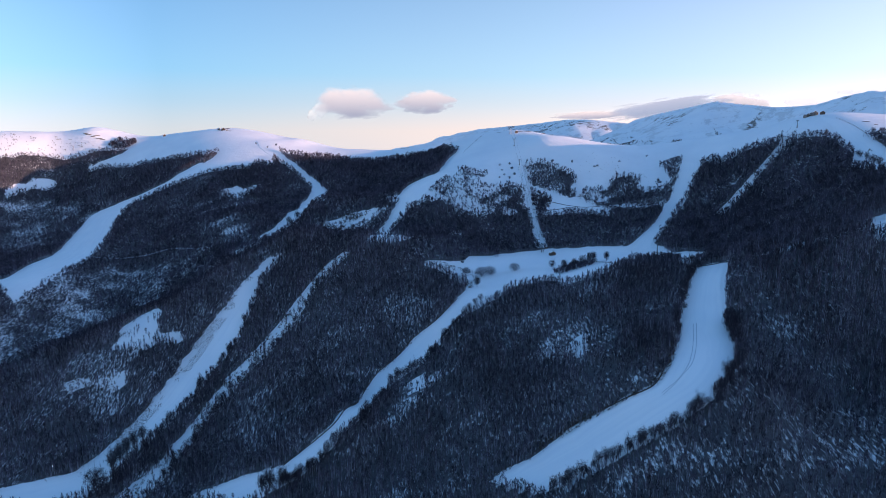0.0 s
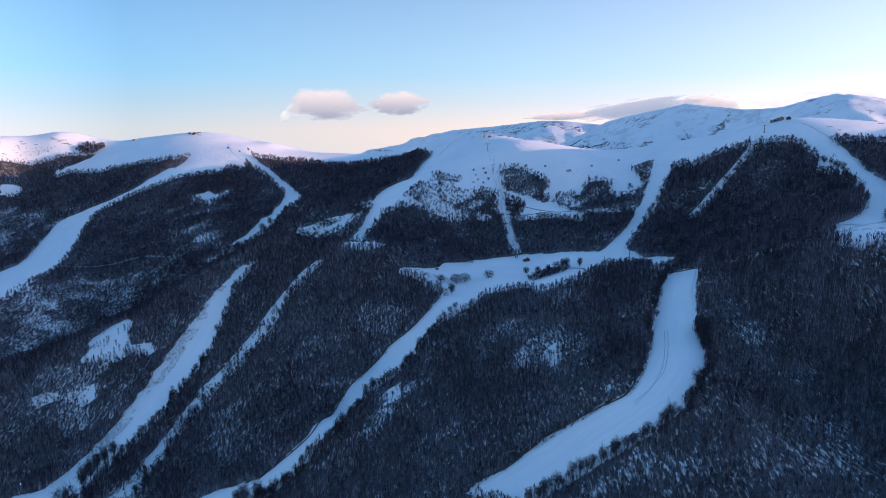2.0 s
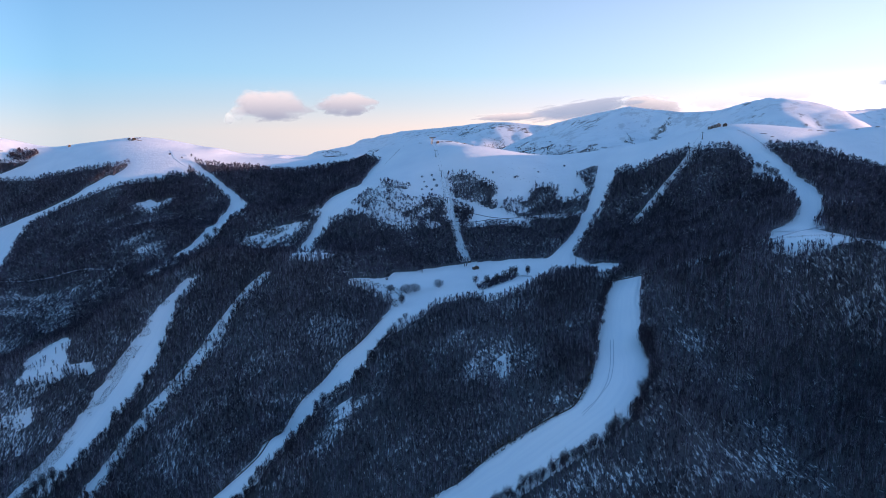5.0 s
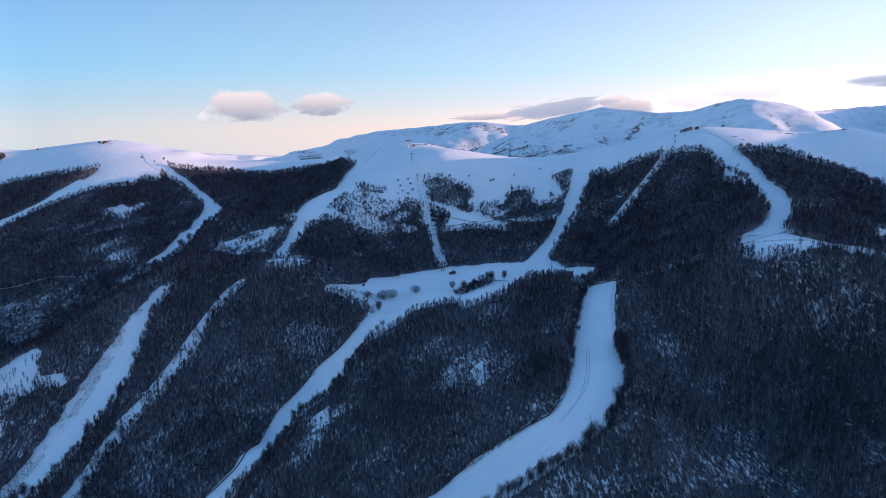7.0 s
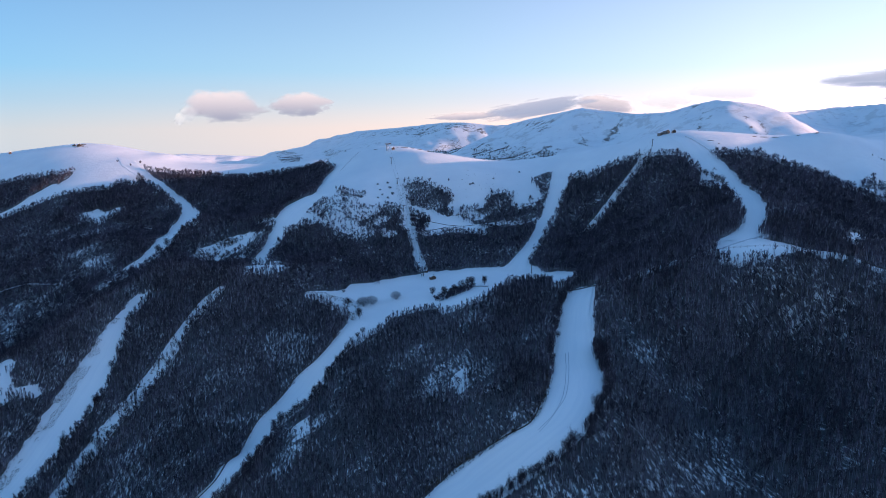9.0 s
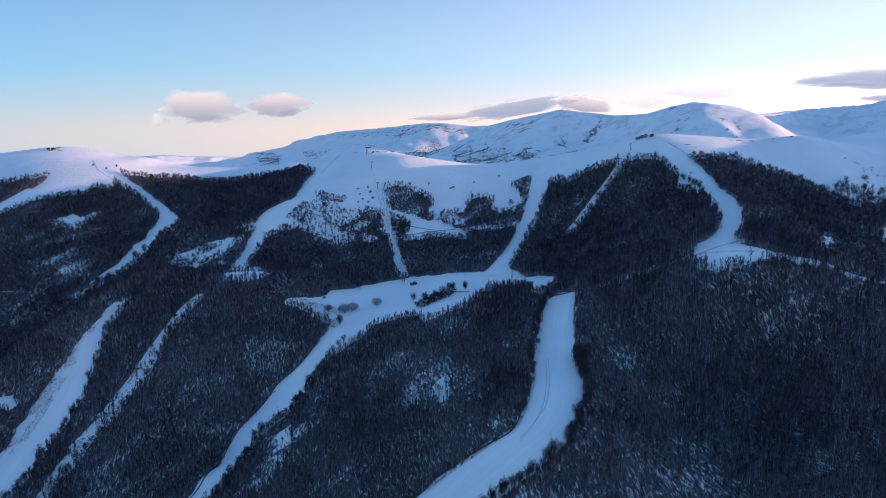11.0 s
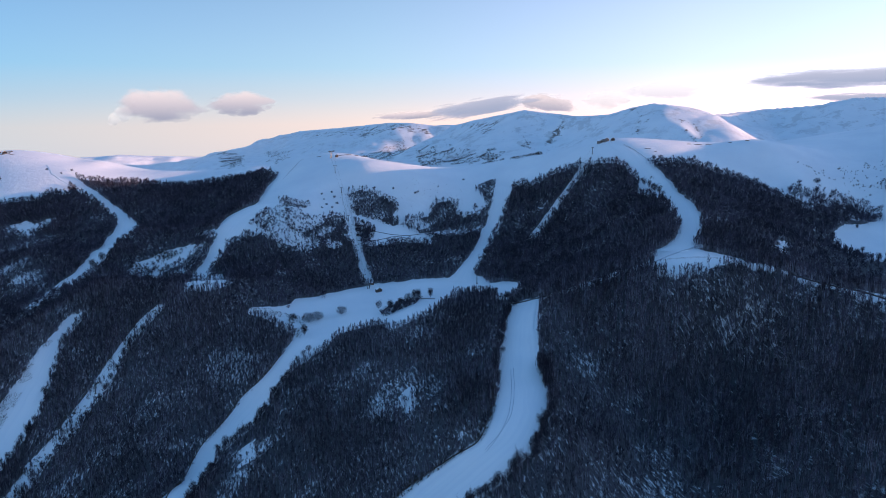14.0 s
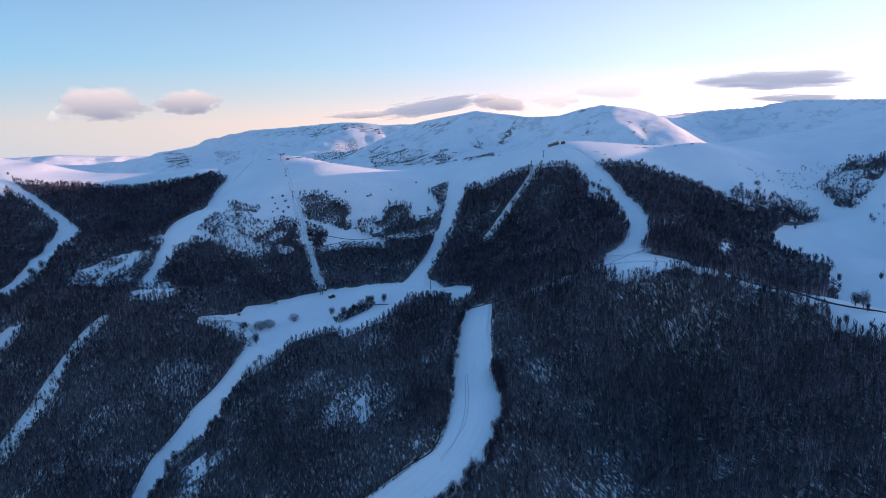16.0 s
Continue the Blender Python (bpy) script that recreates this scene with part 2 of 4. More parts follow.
# hump
line((163, 520, 162), (156, 609, 172), (114, 616, 160), (71, 541, 140), (121, 463, 145), (39, 493, 116), (32, 411, 90), (-14, 503, 100), (102, 387, 118))
# run four
line((251, 579, 190), (194, 427, 159), (174, 469, 160), (128, 402, 140), (164, 372, 151), (124, 340, 125))
# east spur
line((350, 543, 229), (358, 461, 232), (386, 437, 236), (419, 401, 229), (417, 382, 228), (440, 330, 225))
# hollow behind the east spur
line((412, 478, 219), (465, 432, 199), (492, 380, 202))
# east face
line((357, 423, 186), (378, 361, 194), (240, 388, 142), (284, 288, 142), (229, 318, 131))
# dome
line((35, 952, 226), (71, 895, 196), (120, 1008, 255), (145, 1042, 285), (327, 971, 262), (240, 949, 235), (179, 939, 225), (229, 976, 258), (120, 1120, 293))
# east run
line((255, 769, 187), (330, 791, 202), (373, 839, 243), (412, 714, 249), (480, 785, 290), (445, 857, 303), (479, 882, 322))
# east crest
line((496, 769, 291), (545, 849, 322), (674, 806, 321), (574, 756, 284), (631, 684, 258), (590, 716, 270), (443, 608, 251), (442, 660, 257), (721, 663, 227))
# east hollow
line((470, 520, 225), (560, 480, 205), (620, 560, 205), (760, 560, 205))
# rims
line((-400, 250, -40), (0, 200, 40), (300, 150, 100), (500, 200, 190), (-1200, 900, 40), (0, -300, 0), (700, 0, 150), (-800, 0, -60))
# crest middle
line((38, 1242, 290), (86, 1200, 299), (115, 1163, 301), (151, 1154, 300), (187, 1138, 292), (240, 1108, 284), (289, 1076, 280), (349, 1026, 284), (387, 981, 291), (428, 953, 302))
# saddle back
line((-373, 1558, 281), (-309, 1531, 268), (-248, 1522, 260), (-185, 1491, 258), (-99, 1449, 260), (-27, 1383, 269))
# behind crest
line((-600, 1900, 230), (-300, 1750, 225), (-80, 1650, 220), (80, 1480, 235), (230, 1330, 240), (400, 1230, 245), (560, 1120, 275), (700, 1050, 290))
# east slopes
line((1043, 1095, 318), (1086, 1054, 328), (1118, 1019, 341), (1188, 1018, 360), (1227, 970, 376), (1293, 880, 386), (652, 861, 320), (727, 840, 320), (740, 760, 287), (750, 692, 252), (830, 775, 292), (666, 716, 272), (634, 717, 263))
# east field
line((718, 639, 231), (624, 518, 216), (562, 436, 212), (800, 620, 250), (900, 560, 300), (650, 330, 215), (780, 310, 262), (900, 220, 295))


def spline(points):
    """A smooth surface through places given as (x, y, height)."""
    p = np.array(points, float)
    q, n = p[:, :2] / 500.0, len(p)
    d = ((q[:, None] - q[None]) ** 2).sum(-1)
    k = 0.5 * d * np.log(d + 1e-12) + 2e-4 * np.eye(n)
    a = np.zeros((n + 3, n + 3))
    a[:n, :n], a[:n, n], a[:n, n + 1:] = k, 1, q
    a[n, :n], a[n + 1:, :n] = 1, q.T
    w = np.linalg.solve(a, np.r_[p[:, 2], 0, 0, 0])

    def height(x, y):
        x, y = np.asarray(x, float) / 500.0, np.asarray(y, float) / 500.0
        z = w[n] + w[n + 1] * x + w[n + 2] * y
        for (a0, b0), c in zip(q, w[:n]):
            r = (x - a0) ** 2 + (y - b0) ** 2
            z = z + c * 0.5 * r * np.log(r + 1e-12)
        return z

    return height


# valleys behind the crest, and the rims of the sheet
line((500, 1750, 245), (450, 2200, 215), (700, 1400, 285), (200, 2200, 180), (300, 2700, 205), (-300, 2400, 140), (0, 3200, 150), (-500, 3300, 90), (-900, 2600, 100), (-1000, 3800, 50))
line((-2500, 1500, 60), (-2500, 4900, 0), (2600, 3500, 200), (2600, 1200, 230), (1400, 4800, 150), (500, 4900, 120), (2400, -600, 250), (-2500, -800, 0), (1300, 1250, 285), (1100, 1150, 300), (1500, 2600, 200), (1150, 2200, 215))
near_height = spline(LAND)

# far ranges: crest lines (x, y, height) and the fall of their flanks
RANGES = [
    (0.48, [(1068, 1581, 364), (1010, 1545, 374), (984, 1528, 393), (950, 1524, 396), (935, 1605, 386), (921, 1690, 371), (875, 1807, 369), (837, 1879, 377), (772, 1939, 389), (749, 2076, 378), (690, 2222, 361), (650, 2330, 342), (610, 2480, 290)]),
    (0.40, [(1010, 1545, 374), (1120, 1640, 363), (1201, 1671, 364), (1361, 1739, 376), (1494, 1760, 385), (1586, 1611, 395), (1617, 1580, 412), (1811, 1436, 411), (1910, 1301, 409), (2200, 1000, 400)]),
    (0.36, [(860, 2700, 320), (760, 2800, 338), (638, 2938, 356), (563, 3085, 357), (411, 3582, 336), (200, 4090, 314), (103, 4203, 276), (-33, 4304, 216), (-173, 4381, 190), (-351, 4490, 164), (-527, 4523, 138), (-701, 4550, 118)]),
    (0.30, [(2000, 2300, 300), (1300, 2700, 330), (900, 3300, 345), (800, 3900, 330)]),
    (0.20, [(-1500, 4850, 150), (-1128, 4800, 158), (-919, 4820, 168), (-611, 4850, 152), (-300, 4900, 140)]),
]


def range_height(x, y):
    """The far ranges, crests with falling flanks: the height, and how far it lies under its crest."""
    x, y = np.asarray(x, float), np.asarray(y, float)
    best, under = np.full(x.shape, -400.0), np.zeros(x.shape)
    for fall, crest in RANGES:
        for (xa, ya, za), (xb, yb, zb) in zip(crest, crest[1:]):
            dx, dy = xb - xa, yb - ya
            s = np.clip(((x - xa) * dx + (y - ya) * dy) / (dx * dx + dy * dy), 0, 1)
            d = np.hypot(x - xa - s * dx, y - ya - s * dy)
            drop = fall * d * (1 - 0.25 * np.clip(d / 600, 0, 1)) - 4 * (1 - np.exp(-d / 25))
            z = za + (zb - za) * s - drop
            best, under = np.where(z > best, z, best), np.where(z > best, drop, under)
    return best, under

# ---- plan: ski runs as rows of two edges (x, y, x, y), treeline and clearings as outlines ----
RUNS = {}
RUNS["run_west"] = [(-506, 1398, -445, 1355), (-561, 1355, -526, 1332), (-624, 1351, -593, 1325), (-675, 1348, -623, 1305), (-708, 1332, -611, 1232), (-693, 1249, -580, 1145), (-651, 1099, -553, 1031), (-668, 1063, -546, 961), (-647, 967, -534, 870), (-711, 978, -547, 828)]
RUNS["run_bowl"] = [(-415, 1498, -376, 1476), (-385, 1431, -340, 1414), (-318, 1358, -291, 1352), (-270, 1295, -243, 1284), (-246, 1257, -207, 1211), (-240, 1216, -191, 1081), (-248, 1176, -208, 1069), (-248, 1042, -219, 1020), (-258, 1012, -234, 998), (-278, 978, -258, 966), (-287, 909, -277, 900)]
RUNS["run_dome"] = [(-26, 1048, 30, 999), (-51, 1042, -8, 985), (-65, 1016, -28, 971), (-66, 982, -44, 965), (-76, 957, -61, 940), (-85, 936, -71, 921), (-95, 915, -78, 898)]
RUNS["lift_cut"] = [(111, 1011, 121, 1003), (112, 952, 121, 948), (113, 913, 123, 909), (116, 875, 123, 870), (116, 830, 123, 824), (111, 787, 122, 777)]
RUNS["run_east"] = [(336, 952, 354, 925), (320, 914, 332, 892), (303, 881, 312, 863), (281, 850, 293, 840), (257, 809, 269, 795), (225, 760, 236, 741), (200, 733, 230, 710)]
RUNS["run_summit"] = [(476, 875, 490, 847), (473, 810, 493, 801), (465, 763, 491, 752), (461, 715, 476, 700), (449, 674, 465, 651), (425, 622, 448, 613), (416, 603, 434, 593), (397, 576, 415, 569), (376, 564, 388, 543), (356, 558, 373, 528)]
RUNS["run_four"] = [(225, 575, 245, 568), (205, 543, 228, 530), (188, 507, 213, 490), (174, 472, 203, 464), (162, 441, 197, 433), (150, 418, 183, 400), (136, 399, 169, 379), (117, 401, 153, 366), (95, 403, 133, 360), (73, 400, 110, 362), (56, 393, 89, 362), (30, 390, 62, 361)]
RUNS["run_three"] = [(26, 660, 46, 642), (16, 637, 34, 625), (-2, 618, 13, 602), (-26, 603, -3, 579), (-42, 579, -18, 558), (-59, 555, -43, 542), (-73, 515, -55, 494), (-82, 483, -68, 475), (-116, 461, -95, 448), (-154, 474, -116, 442), (-194, 473, -140, 438)]
RUNS["run_two"] = [(-114, 761, -105, 753), (-139, 737, -128, 730), (-153, 713, -142, 705), (-164, 692, -150, 680), (-178, 669, -163, 656), (-192, 645, -177, 635), (-206, 627, -192, 616), (-222, 592, -209, 583), (-244, 516, -229, 509), (-264, 496, -240, 487)]
RUNS["run_one"] = [(-210, 796, -198, 792), (-225, 760, -209, 757), (-240, 724, -211, 717), (-257, 695, -214, 678), (-263, 674, -223, 652), (-284, 607, -249, 595), (-299, 573, -267, 560), (-317, 538, -276, 525), (-361, 529, -290, 505), (-398, 519, -327, 497)]
RUNS["lift_cut_east"] = [(439, 863, 442, 852), (405, 843, 408, 834), (363, 825, 366, 815), (329, 805, 334, 796)]
TREELINE_WEST = [(-1043, 1483), (-985, 1508), (-930, 1542), (-882, 1547), (-791, 1562), (-713, 1560), (-749, 1540), (-809, 1527), (-661, 1484), (-547, 1447), (-471, 1432), (-489, 1389), (-503, 1373), (-449, 1349), (-397, 1346), (-376, 1373), (-346, 1357)]
TREELINE_MIDDLE = [(-368, 1451), (-330, 1419), (-290, 1413), (-242, 1427), (-178, 1405), (-124, 1383), (-69, 1354), (-27, 1344), (19, 1193), (25, 1161), (7, 1118), (-4, 1045), (-25, 1015), (-48, 962), (-36, 959), (-4, 944), (15, 922), (41, 903), (71, 897), (109, 893), (125, 887), (169, 880), (215, 863), (210, 893), (284, 860), (298, 867), (315, 884), (342, 904), (355, 926), (375, 904), (401, 889), (437, 848), (462, 821), (467, 797), (458, 753), (441, 734), (451, 687), (429, 638), (455, 673), (491, 790), (512, 787), (547, 782)]
TREELINE_EAST = [(568, 767), (607, 731), (608, 679), (625, 658), (698, 669), (728, 648), (681, 634), (636, 628), (605, 598), (613, 567), (587, 503), (550, 457), (432, 362), (410, 357), (410, 345), (413, 329), (420, 314)]
MEADOW = [(-23, 735), (2, 731), (27, 740), (32, 749), (59, 742), (61, 758), (87, 766), (112, 773), (135, 768), (167, 761), (198, 747), (213, 741), (226, 739), (236, 728), (241, 711), (254, 693), (266, 664), (250, 632), (226, 595), (221, 599), (232, 648), (217, 677), (200, 681), (172, 636), (152, 613), (136, 612), (119, 611), (111, 628), (96, 639), (67, 637), (46, 617), (27, 610), (14, 619), (23, 635), (30, 653), (16, 682), (-4, 714), (-16, 723)]
BARE_WEST = [(-426, 1265), (-413, 1281), (-384, 1282), (-358, 1286), (-353, 1265), (-371, 1248), (-385, 1230), (-406, 1244)]
BARE_BOWL = [(-183, 981), (-176, 996), (-161, 1007), (-141, 1014), (-109, 1001), (-91, 986), (-95, 973), (-121, 966), (-138, 954), (-145, 926), (-154, 933), (-161, 961), (-172, 965)]
BARE_LEFT = [(-365, 714), (-348, 726), (-339, 747), (-319, 736), (-307, 711), (-291, 704), (-286, 693), (-306, 693), (-304, 676), (-319, 672), (-337, 683), (-353, 695)]
BARE_ROCKY = [(-381, 639), (-380, 651), (-351, 651), (-330, 658), (-319, 642), (-330, 631), (-359, 638), (-374, 633)]
BARE_HUMP = [(90, 475), (97, 494), (107, 504), (114, 492), (108, 460), (101, 458), (96, 468)]
BARE_EDGE = [(-28, 521), (-19, 529), (-5, 535), (-4, 520), (-13, 508), (-24, 499)]
BARE_FAR = [(-950, 1438), (-938, 1464), (-911, 1491), (-874, 1511), (-862, 1503), (-882, 1482), (-925, 1450), (-939, 1424)]
BARE_CREST = [(335, 535), (350, 538), (357, 562), (373, 555), (385, 541), (407, 526), (426, 517), (387, 448), (399, 429), (414, 414), (419, 391), (429, 375), (441, 361), (450, 341), (425, 317), (414, 336), (412, 349), (417, 362), (414, 386), (409, 409), (397, 426), (384, 444), (374, 463), (359, 469), (346, 474), (334, 484), (330, 501)]
BRUSH = [(-23, 990), (-7, 1004), (21, 994), (47, 959), (66, 947), (94, 956), (109, 944), (113, 886), (81, 887), (41, 894), (19, 918), (0, 944), (-21, 979)]
CLUMP_TOP = [(22, 1019), (39, 1004), (56, 982), (63, 967), (49, 965), (26, 988)]
CLUMP_LIFT = [(114, 1010), (144, 997), (169, 973), (188, 951), (192, 941), (175, 943), (184, 923), (178, 914), (166, 921), (146, 936), (121, 951)]
CLUMP_SMALL = [(121, 939), (137, 931), (148, 912), (143, 896), (128, 884), (121, 902)]
CLUMP_EAST = [(307, 960), (318, 979), (332, 983), (341, 965), (336, 935), (323, 908), (310, 878), (294, 861), (249, 884), (223, 894), (207, 907), (207, 921), (228, 924), (233, 946), (243, 955), (261, 951), (274, 935), (271, 921), (282, 908), (289, 913), (301, 904), (310, 908), (306, 931)]
SCATTER_EAST = [(780, 700), (836, 725), (874, 741), (893, 713), (913, 715), (849, 660), (812, 649), (794, 645), (774, 640), (768, 660), (768, 683)]
HEDGE = [(112, 662), (126, 677), (146, 690), (160, 683), (148, 665), (125, 650), (114, 647)]
CREST_CLUMP = [(-780, 1572), (-773, 1587), (-758, 1600), (-728, 1597), (-714, 1576), (-730, 1563), (-759, 1560)]
BARE_FOOT = [(-94, 901), (-69, 903), (-49, 891), (-43, 780), (-53, 768), (-91, 774), (-87, 789)]
BRUSH_DENSE = [(52, 942), (76, 944), (94, 955), (109, 944), (113, 886), (81, 887), (52, 891), (58, 913)]
CLUMP_ROW = [(182, 923), (201, 922), (219, 909), (224, 895), (205, 893), (183, 908)]
SCATTER_LOW = [(768, 622), (792, 625), (810, 628), (777, 596), (766, 609)]
AIRY_WEST = [(-543, 866), (-538, 926), (-497, 989), (-422, 994), (-347, 977), (-362, 1046), (-354, 1098), (-301, 1027), (-290, 955), (-321, 925), (-387, 927), (-441, 868), (-462, 771), (-486, 702), (-548, 802)]
AIRY_SCRAG = [(-933, 1403), (-894, 1458), (-725, 1417), (-675, 1358), (-714, 1322), (-711, 1214), (-764, 1180), (-805, 1195)]
AIRY_FRONT = [(-426, 645), (-387, 672), (-356, 709), (-293, 744), (-221, 769), (-243, 732), (-265, 683), (-292, 627), (-326, 605), (-397, 614)]
AIRY_SPUR = [(-143, 681), (-110, 696), (-50, 681), (8, 659), (19, 629), (-19, 592), (-59, 530), (-87, 470), (-128, 469), (-199, 518), (-183, 591), (-159, 646)]
AIRY_CUT = [(-219, 730), (-197, 768), (-160, 706), (-195, 636), (-230, 580), (-252, 536), (-281, 560), (-247, 645)]
AIRY_HUMP = [(79, 507), (93, 522), (116, 520), (133, 484), (119, 448), (95, 452), (80, 472)]
AIRY_EDGE = [(-44, 489), (-24, 530), (-5, 546), (5, 521), (-16, 481), (-34, 459), (-54, 460)]
AIRY_BANK = [(99, 359), (129, 360), (163, 372), (193, 412), (212, 413), (189, 357), (155, 320)]
AIRY_CORNER = [(196, 349), (224, 353), (259, 348), (238, 307), (176, 316)]
AIRY_RIM = [(327, 513), (358, 478), (384, 443), (411, 413), (416, 373), (405, 353), (382, 408), (343, 456), (315, 492)]
AIRY_BOWL = [(-206, 999), (-164, 1016), (-69, 991), (-68, 951), (-104, 938), (-112, 796), (-151, 817)]
BARE_LEDGE = [(-110, 1040), (-88, 1035), (-68, 1008), (-69, 988), (-95, 1013)]
AIRY_WEST_UP = [(-447, 1226), (-349, 1206), (-281, 1190), (-286, 1033), (-310, 979), (-374, 987), (-444, 1054)]
CLUMP_FIELD = [(638, 707), (655, 711), (656, 697), (707, 700), (737, 685), (747, 665), (719, 642), (653, 643), (625, 667), (620, 680)]
BARE_GAP_A = [(441, 563), (466, 574), (475, 567), (454, 558)]
BARE_GAP_B = [(480, 544), (512, 564), (504, 545), (480, 534)]
BARE_SPIT = [(441, 605), (461, 618), (469, 605), (460, 594), (440, 598)]
FAR_WOOD_A = [(-263, 4093), (-172, 3919), (-111, 3655), (-84, 2934), (-185, 3179)]
FAR_WOOD_B = [(2, 3793), (41, 3613), (113, 2911), (60, 2700), (16, 2932)]
FAR_WOOD_C = [(348, 2586), (450, 2658), (531, 2725), (555, 2705), (491, 2223), (409, 2247), (380, 2300)]
FAR_WOOD_D = [(499, 2216), (531, 2075), (548, 1936), (566, 1815), (541, 1670), (481, 1620), (409, 1783)]
FAR_WOOD_E = [(569, 1730), (618, 1757), (606, 1590), (560, 1580), (517, 1583)]
FAR_WOOD_F = [(701, 1796), (709, 1755), (689, 1633), (626, 1437), (632, 1526), (670, 1679)]
FAR_WOOD_G = [(630, 1603), (646, 1537), (600, 1500), (570, 1560)]
CRAGS_A = [(924, 1591), (929, 1571), (866, 1451), (840, 1396), (832, 1412), (867, 1480)]
CRAGS_B = [(964, 1461), (972, 1455), (965, 1363), (947, 1289), (922, 1300), (941, 1374)]
CRAGS_C = [(844, 1818), (853, 1792), (779, 1720), (672, 1521), (692, 1626), (791, 1787)]
CRAGS_D = [(680, 2180), (706, 2008), (678, 1901), (631, 1922)]
CRAGS_E = [(248, 3818), (619, 2913), (686, 2779), (412, 2842), (266, 3676)]


def lattice(x, y, seed=0):
    """Smooth value noise between -1 and 1, one cell a metre."""
    x, y = np.asarray(x, float), np.asarray(y, float)
    i, j = np.floor(x).astype(np.int64), np.floor(y).astype(np.int64)
    u, v = x - i, y - j
    u, v = u * u * (3 - 2 * u), v * v * (3 - 2 * v)

    def corner(a, b):
        h = (a * 374761393 + b * 668265263 + seed * 974634777) & 0xFFFFFFFF
        h = ((h ^ (h >> 13)) * 1274126177) & 0xFFFFFFFF
        return ((h ^ (h >> 16)) & 0xFFFF) / 32767.5 - 1

    top = corner(i, j) * (1 - u) + corner(i + 1, j) * u
    low = corner(i, j + 1) * (1 - u) + corner(i + 1, j + 1) * u
    return top * (1 - v) + low * v


def rough(x, y, size, octaves, seed=0):
    return sum(lattice(x / size * 2 ** o + 17 * o, y / size * 2 ** o - 9 * o, seed + o) * 0.5 ** o for o in range(octaves))


def farness(x, y):
    """0 on the near slopes, 1 on the mountains behind."""
    return np.clip((np.asarray(y) + 0.35 * np.maximum(np.asarray(x) - 300, 0) - 1270) / 200, 0, 1)


def ground_height(x, y):
    x, y = np.asarray(x, float), np.asarray(y, float)
    far = farness(x, y)
    z = near_height(x, y) + 0.7 * rough(x, y, 55, 3, 1) * (1 - far)
    if np.any(far > 0):
        m = far > 0
        xm, ym, base = x[m], y[m], z[m]
        warp = 60 * rough(xm, ym, 260, 3, 3)
        tent, _ = range_height(xm + warp, ym + 60 * rough(xm, ym, 260, 3, 8))
        straight, under = range_height(xm, ym)
        crest = np.exp(-np.maximum(under, 0) / 14)
        gully = np.abs(rough(xm + 0.6 * warp, ym, 300, 3, 5))
        tent = (tent - 16 * (1 - gully) + 6) * (1 - crest) + straight * crest + 1.0 * rough(xm, ym, 70, 3, 9) - 5 * (0.3 - np.abs(rough(xm + warp, ym - warp, 120, 3, 15))) * (1 - crest)
        k = 12.0
        top = np.maximum(base, tent)
        z = z.copy()
        z[m] = base * (1 - far[m]) + far[m] * (top + k * np.log(np.exp((base - top) / k) + np.exp((tent - top) / k)))
    return z


def inside(poly, x, y):
    """Which of the places lie within a closed outline."""
    x, y = np.asarray(x, float), np.asarray(y, float)
    hit = np.zeros(x.shape, bool)
    for (xa, ya), (xb, yb) in zip(poly, poly[1:] + poly[:1]):
        if ya != yb:
            hit ^= ((ya > y) != (yb > y)) & (x < (xb - xa) * (y - ya) / (yb - ya) + xa)
    return hit


OPEN_SLOPES = TREELINE_WEST + TREELINE_MIDDLE + TREELINE_EAST + [(600, 200), (1500, 200), (3000, 5000), (-3000, 5000), (-1700, 1700)]
CLEARINGS = (BARE_WEST, BARE_BOWL, BARE_LEFT, BARE_ROCKY, BARE_HUMP, BARE_EDGE, BARE_FAR, BARE_LEDGE, BARE_GAP_A, BARE_GAP_B, BARE_SPIT)
CLUMPS = (CLUMP_TOP, CLUMP_LIFT, CLUMP_EAST)
RUN_OUTLINES = {name: [r[:2] for r in rows] + [r[2:] for r in rows[::-1]] for name, rows in RUNS.items()}


SPUR_ROAD = [(220, 583), (233, 575), (247, 570), (265, 562), (286, 552), (308, 543), (323, 533), (336, 528), (350, 528), (379, 539), (402, 548)]


AIRY_WOODS = ((AIRY_WEST, 1.0), (AIRY_WEST_UP, 0.7), (AIRY_SCRAG, 0.75), (AIRY_FRONT, 0.7), (AIRY_SPUR, 0.28), (AIRY_CUT, 0.2), (AIRY_HUMP, 1.0), (AIRY_EDGE, 0.9), (AIRY_BANK, 0.42), (AIRY_CORNER, 0.9), (AIRY_RIM, 0.12),
              (AIRY_BOWL, 0.8), (BRUSH, 1.0), (CLUMP_LIFT, 0.7), (CLUMP_EAST, 0.6), (CLUMP_TOP, 0.6), (CLUMP_SMALL, 0.9), (CLUMP_ROW, 0.9), (SCATTER_EAST, 0.9), (SCATTER_LOW, 0.7))


def airiness(x, y):
    """How open a wood is: 0 closed and dark, 1 thin young trees with snow between them."""
    x, y = np.asarray(x, float), np.asarray(y, float)
    wx, wy = x + 16 * rough(x, y, 45, 3, 131), y + 22 * rough(x, y, 45, 3, 147)
    patchy = rough(x, y, 34, 3, 163)
    a = np.clip(0.8 * patchy - 0.2, 0, 0.25) * (y < 640) * (x < 240)
    for poly, much in AIRY_WOODS:
        a = np.where(inside(poly, wx, wy), np.maximum(a, much * np.clip(0.8 + 0.8 * patchy, 0.25, 1.15)), a)
    return np.clip(a, 0, 1)


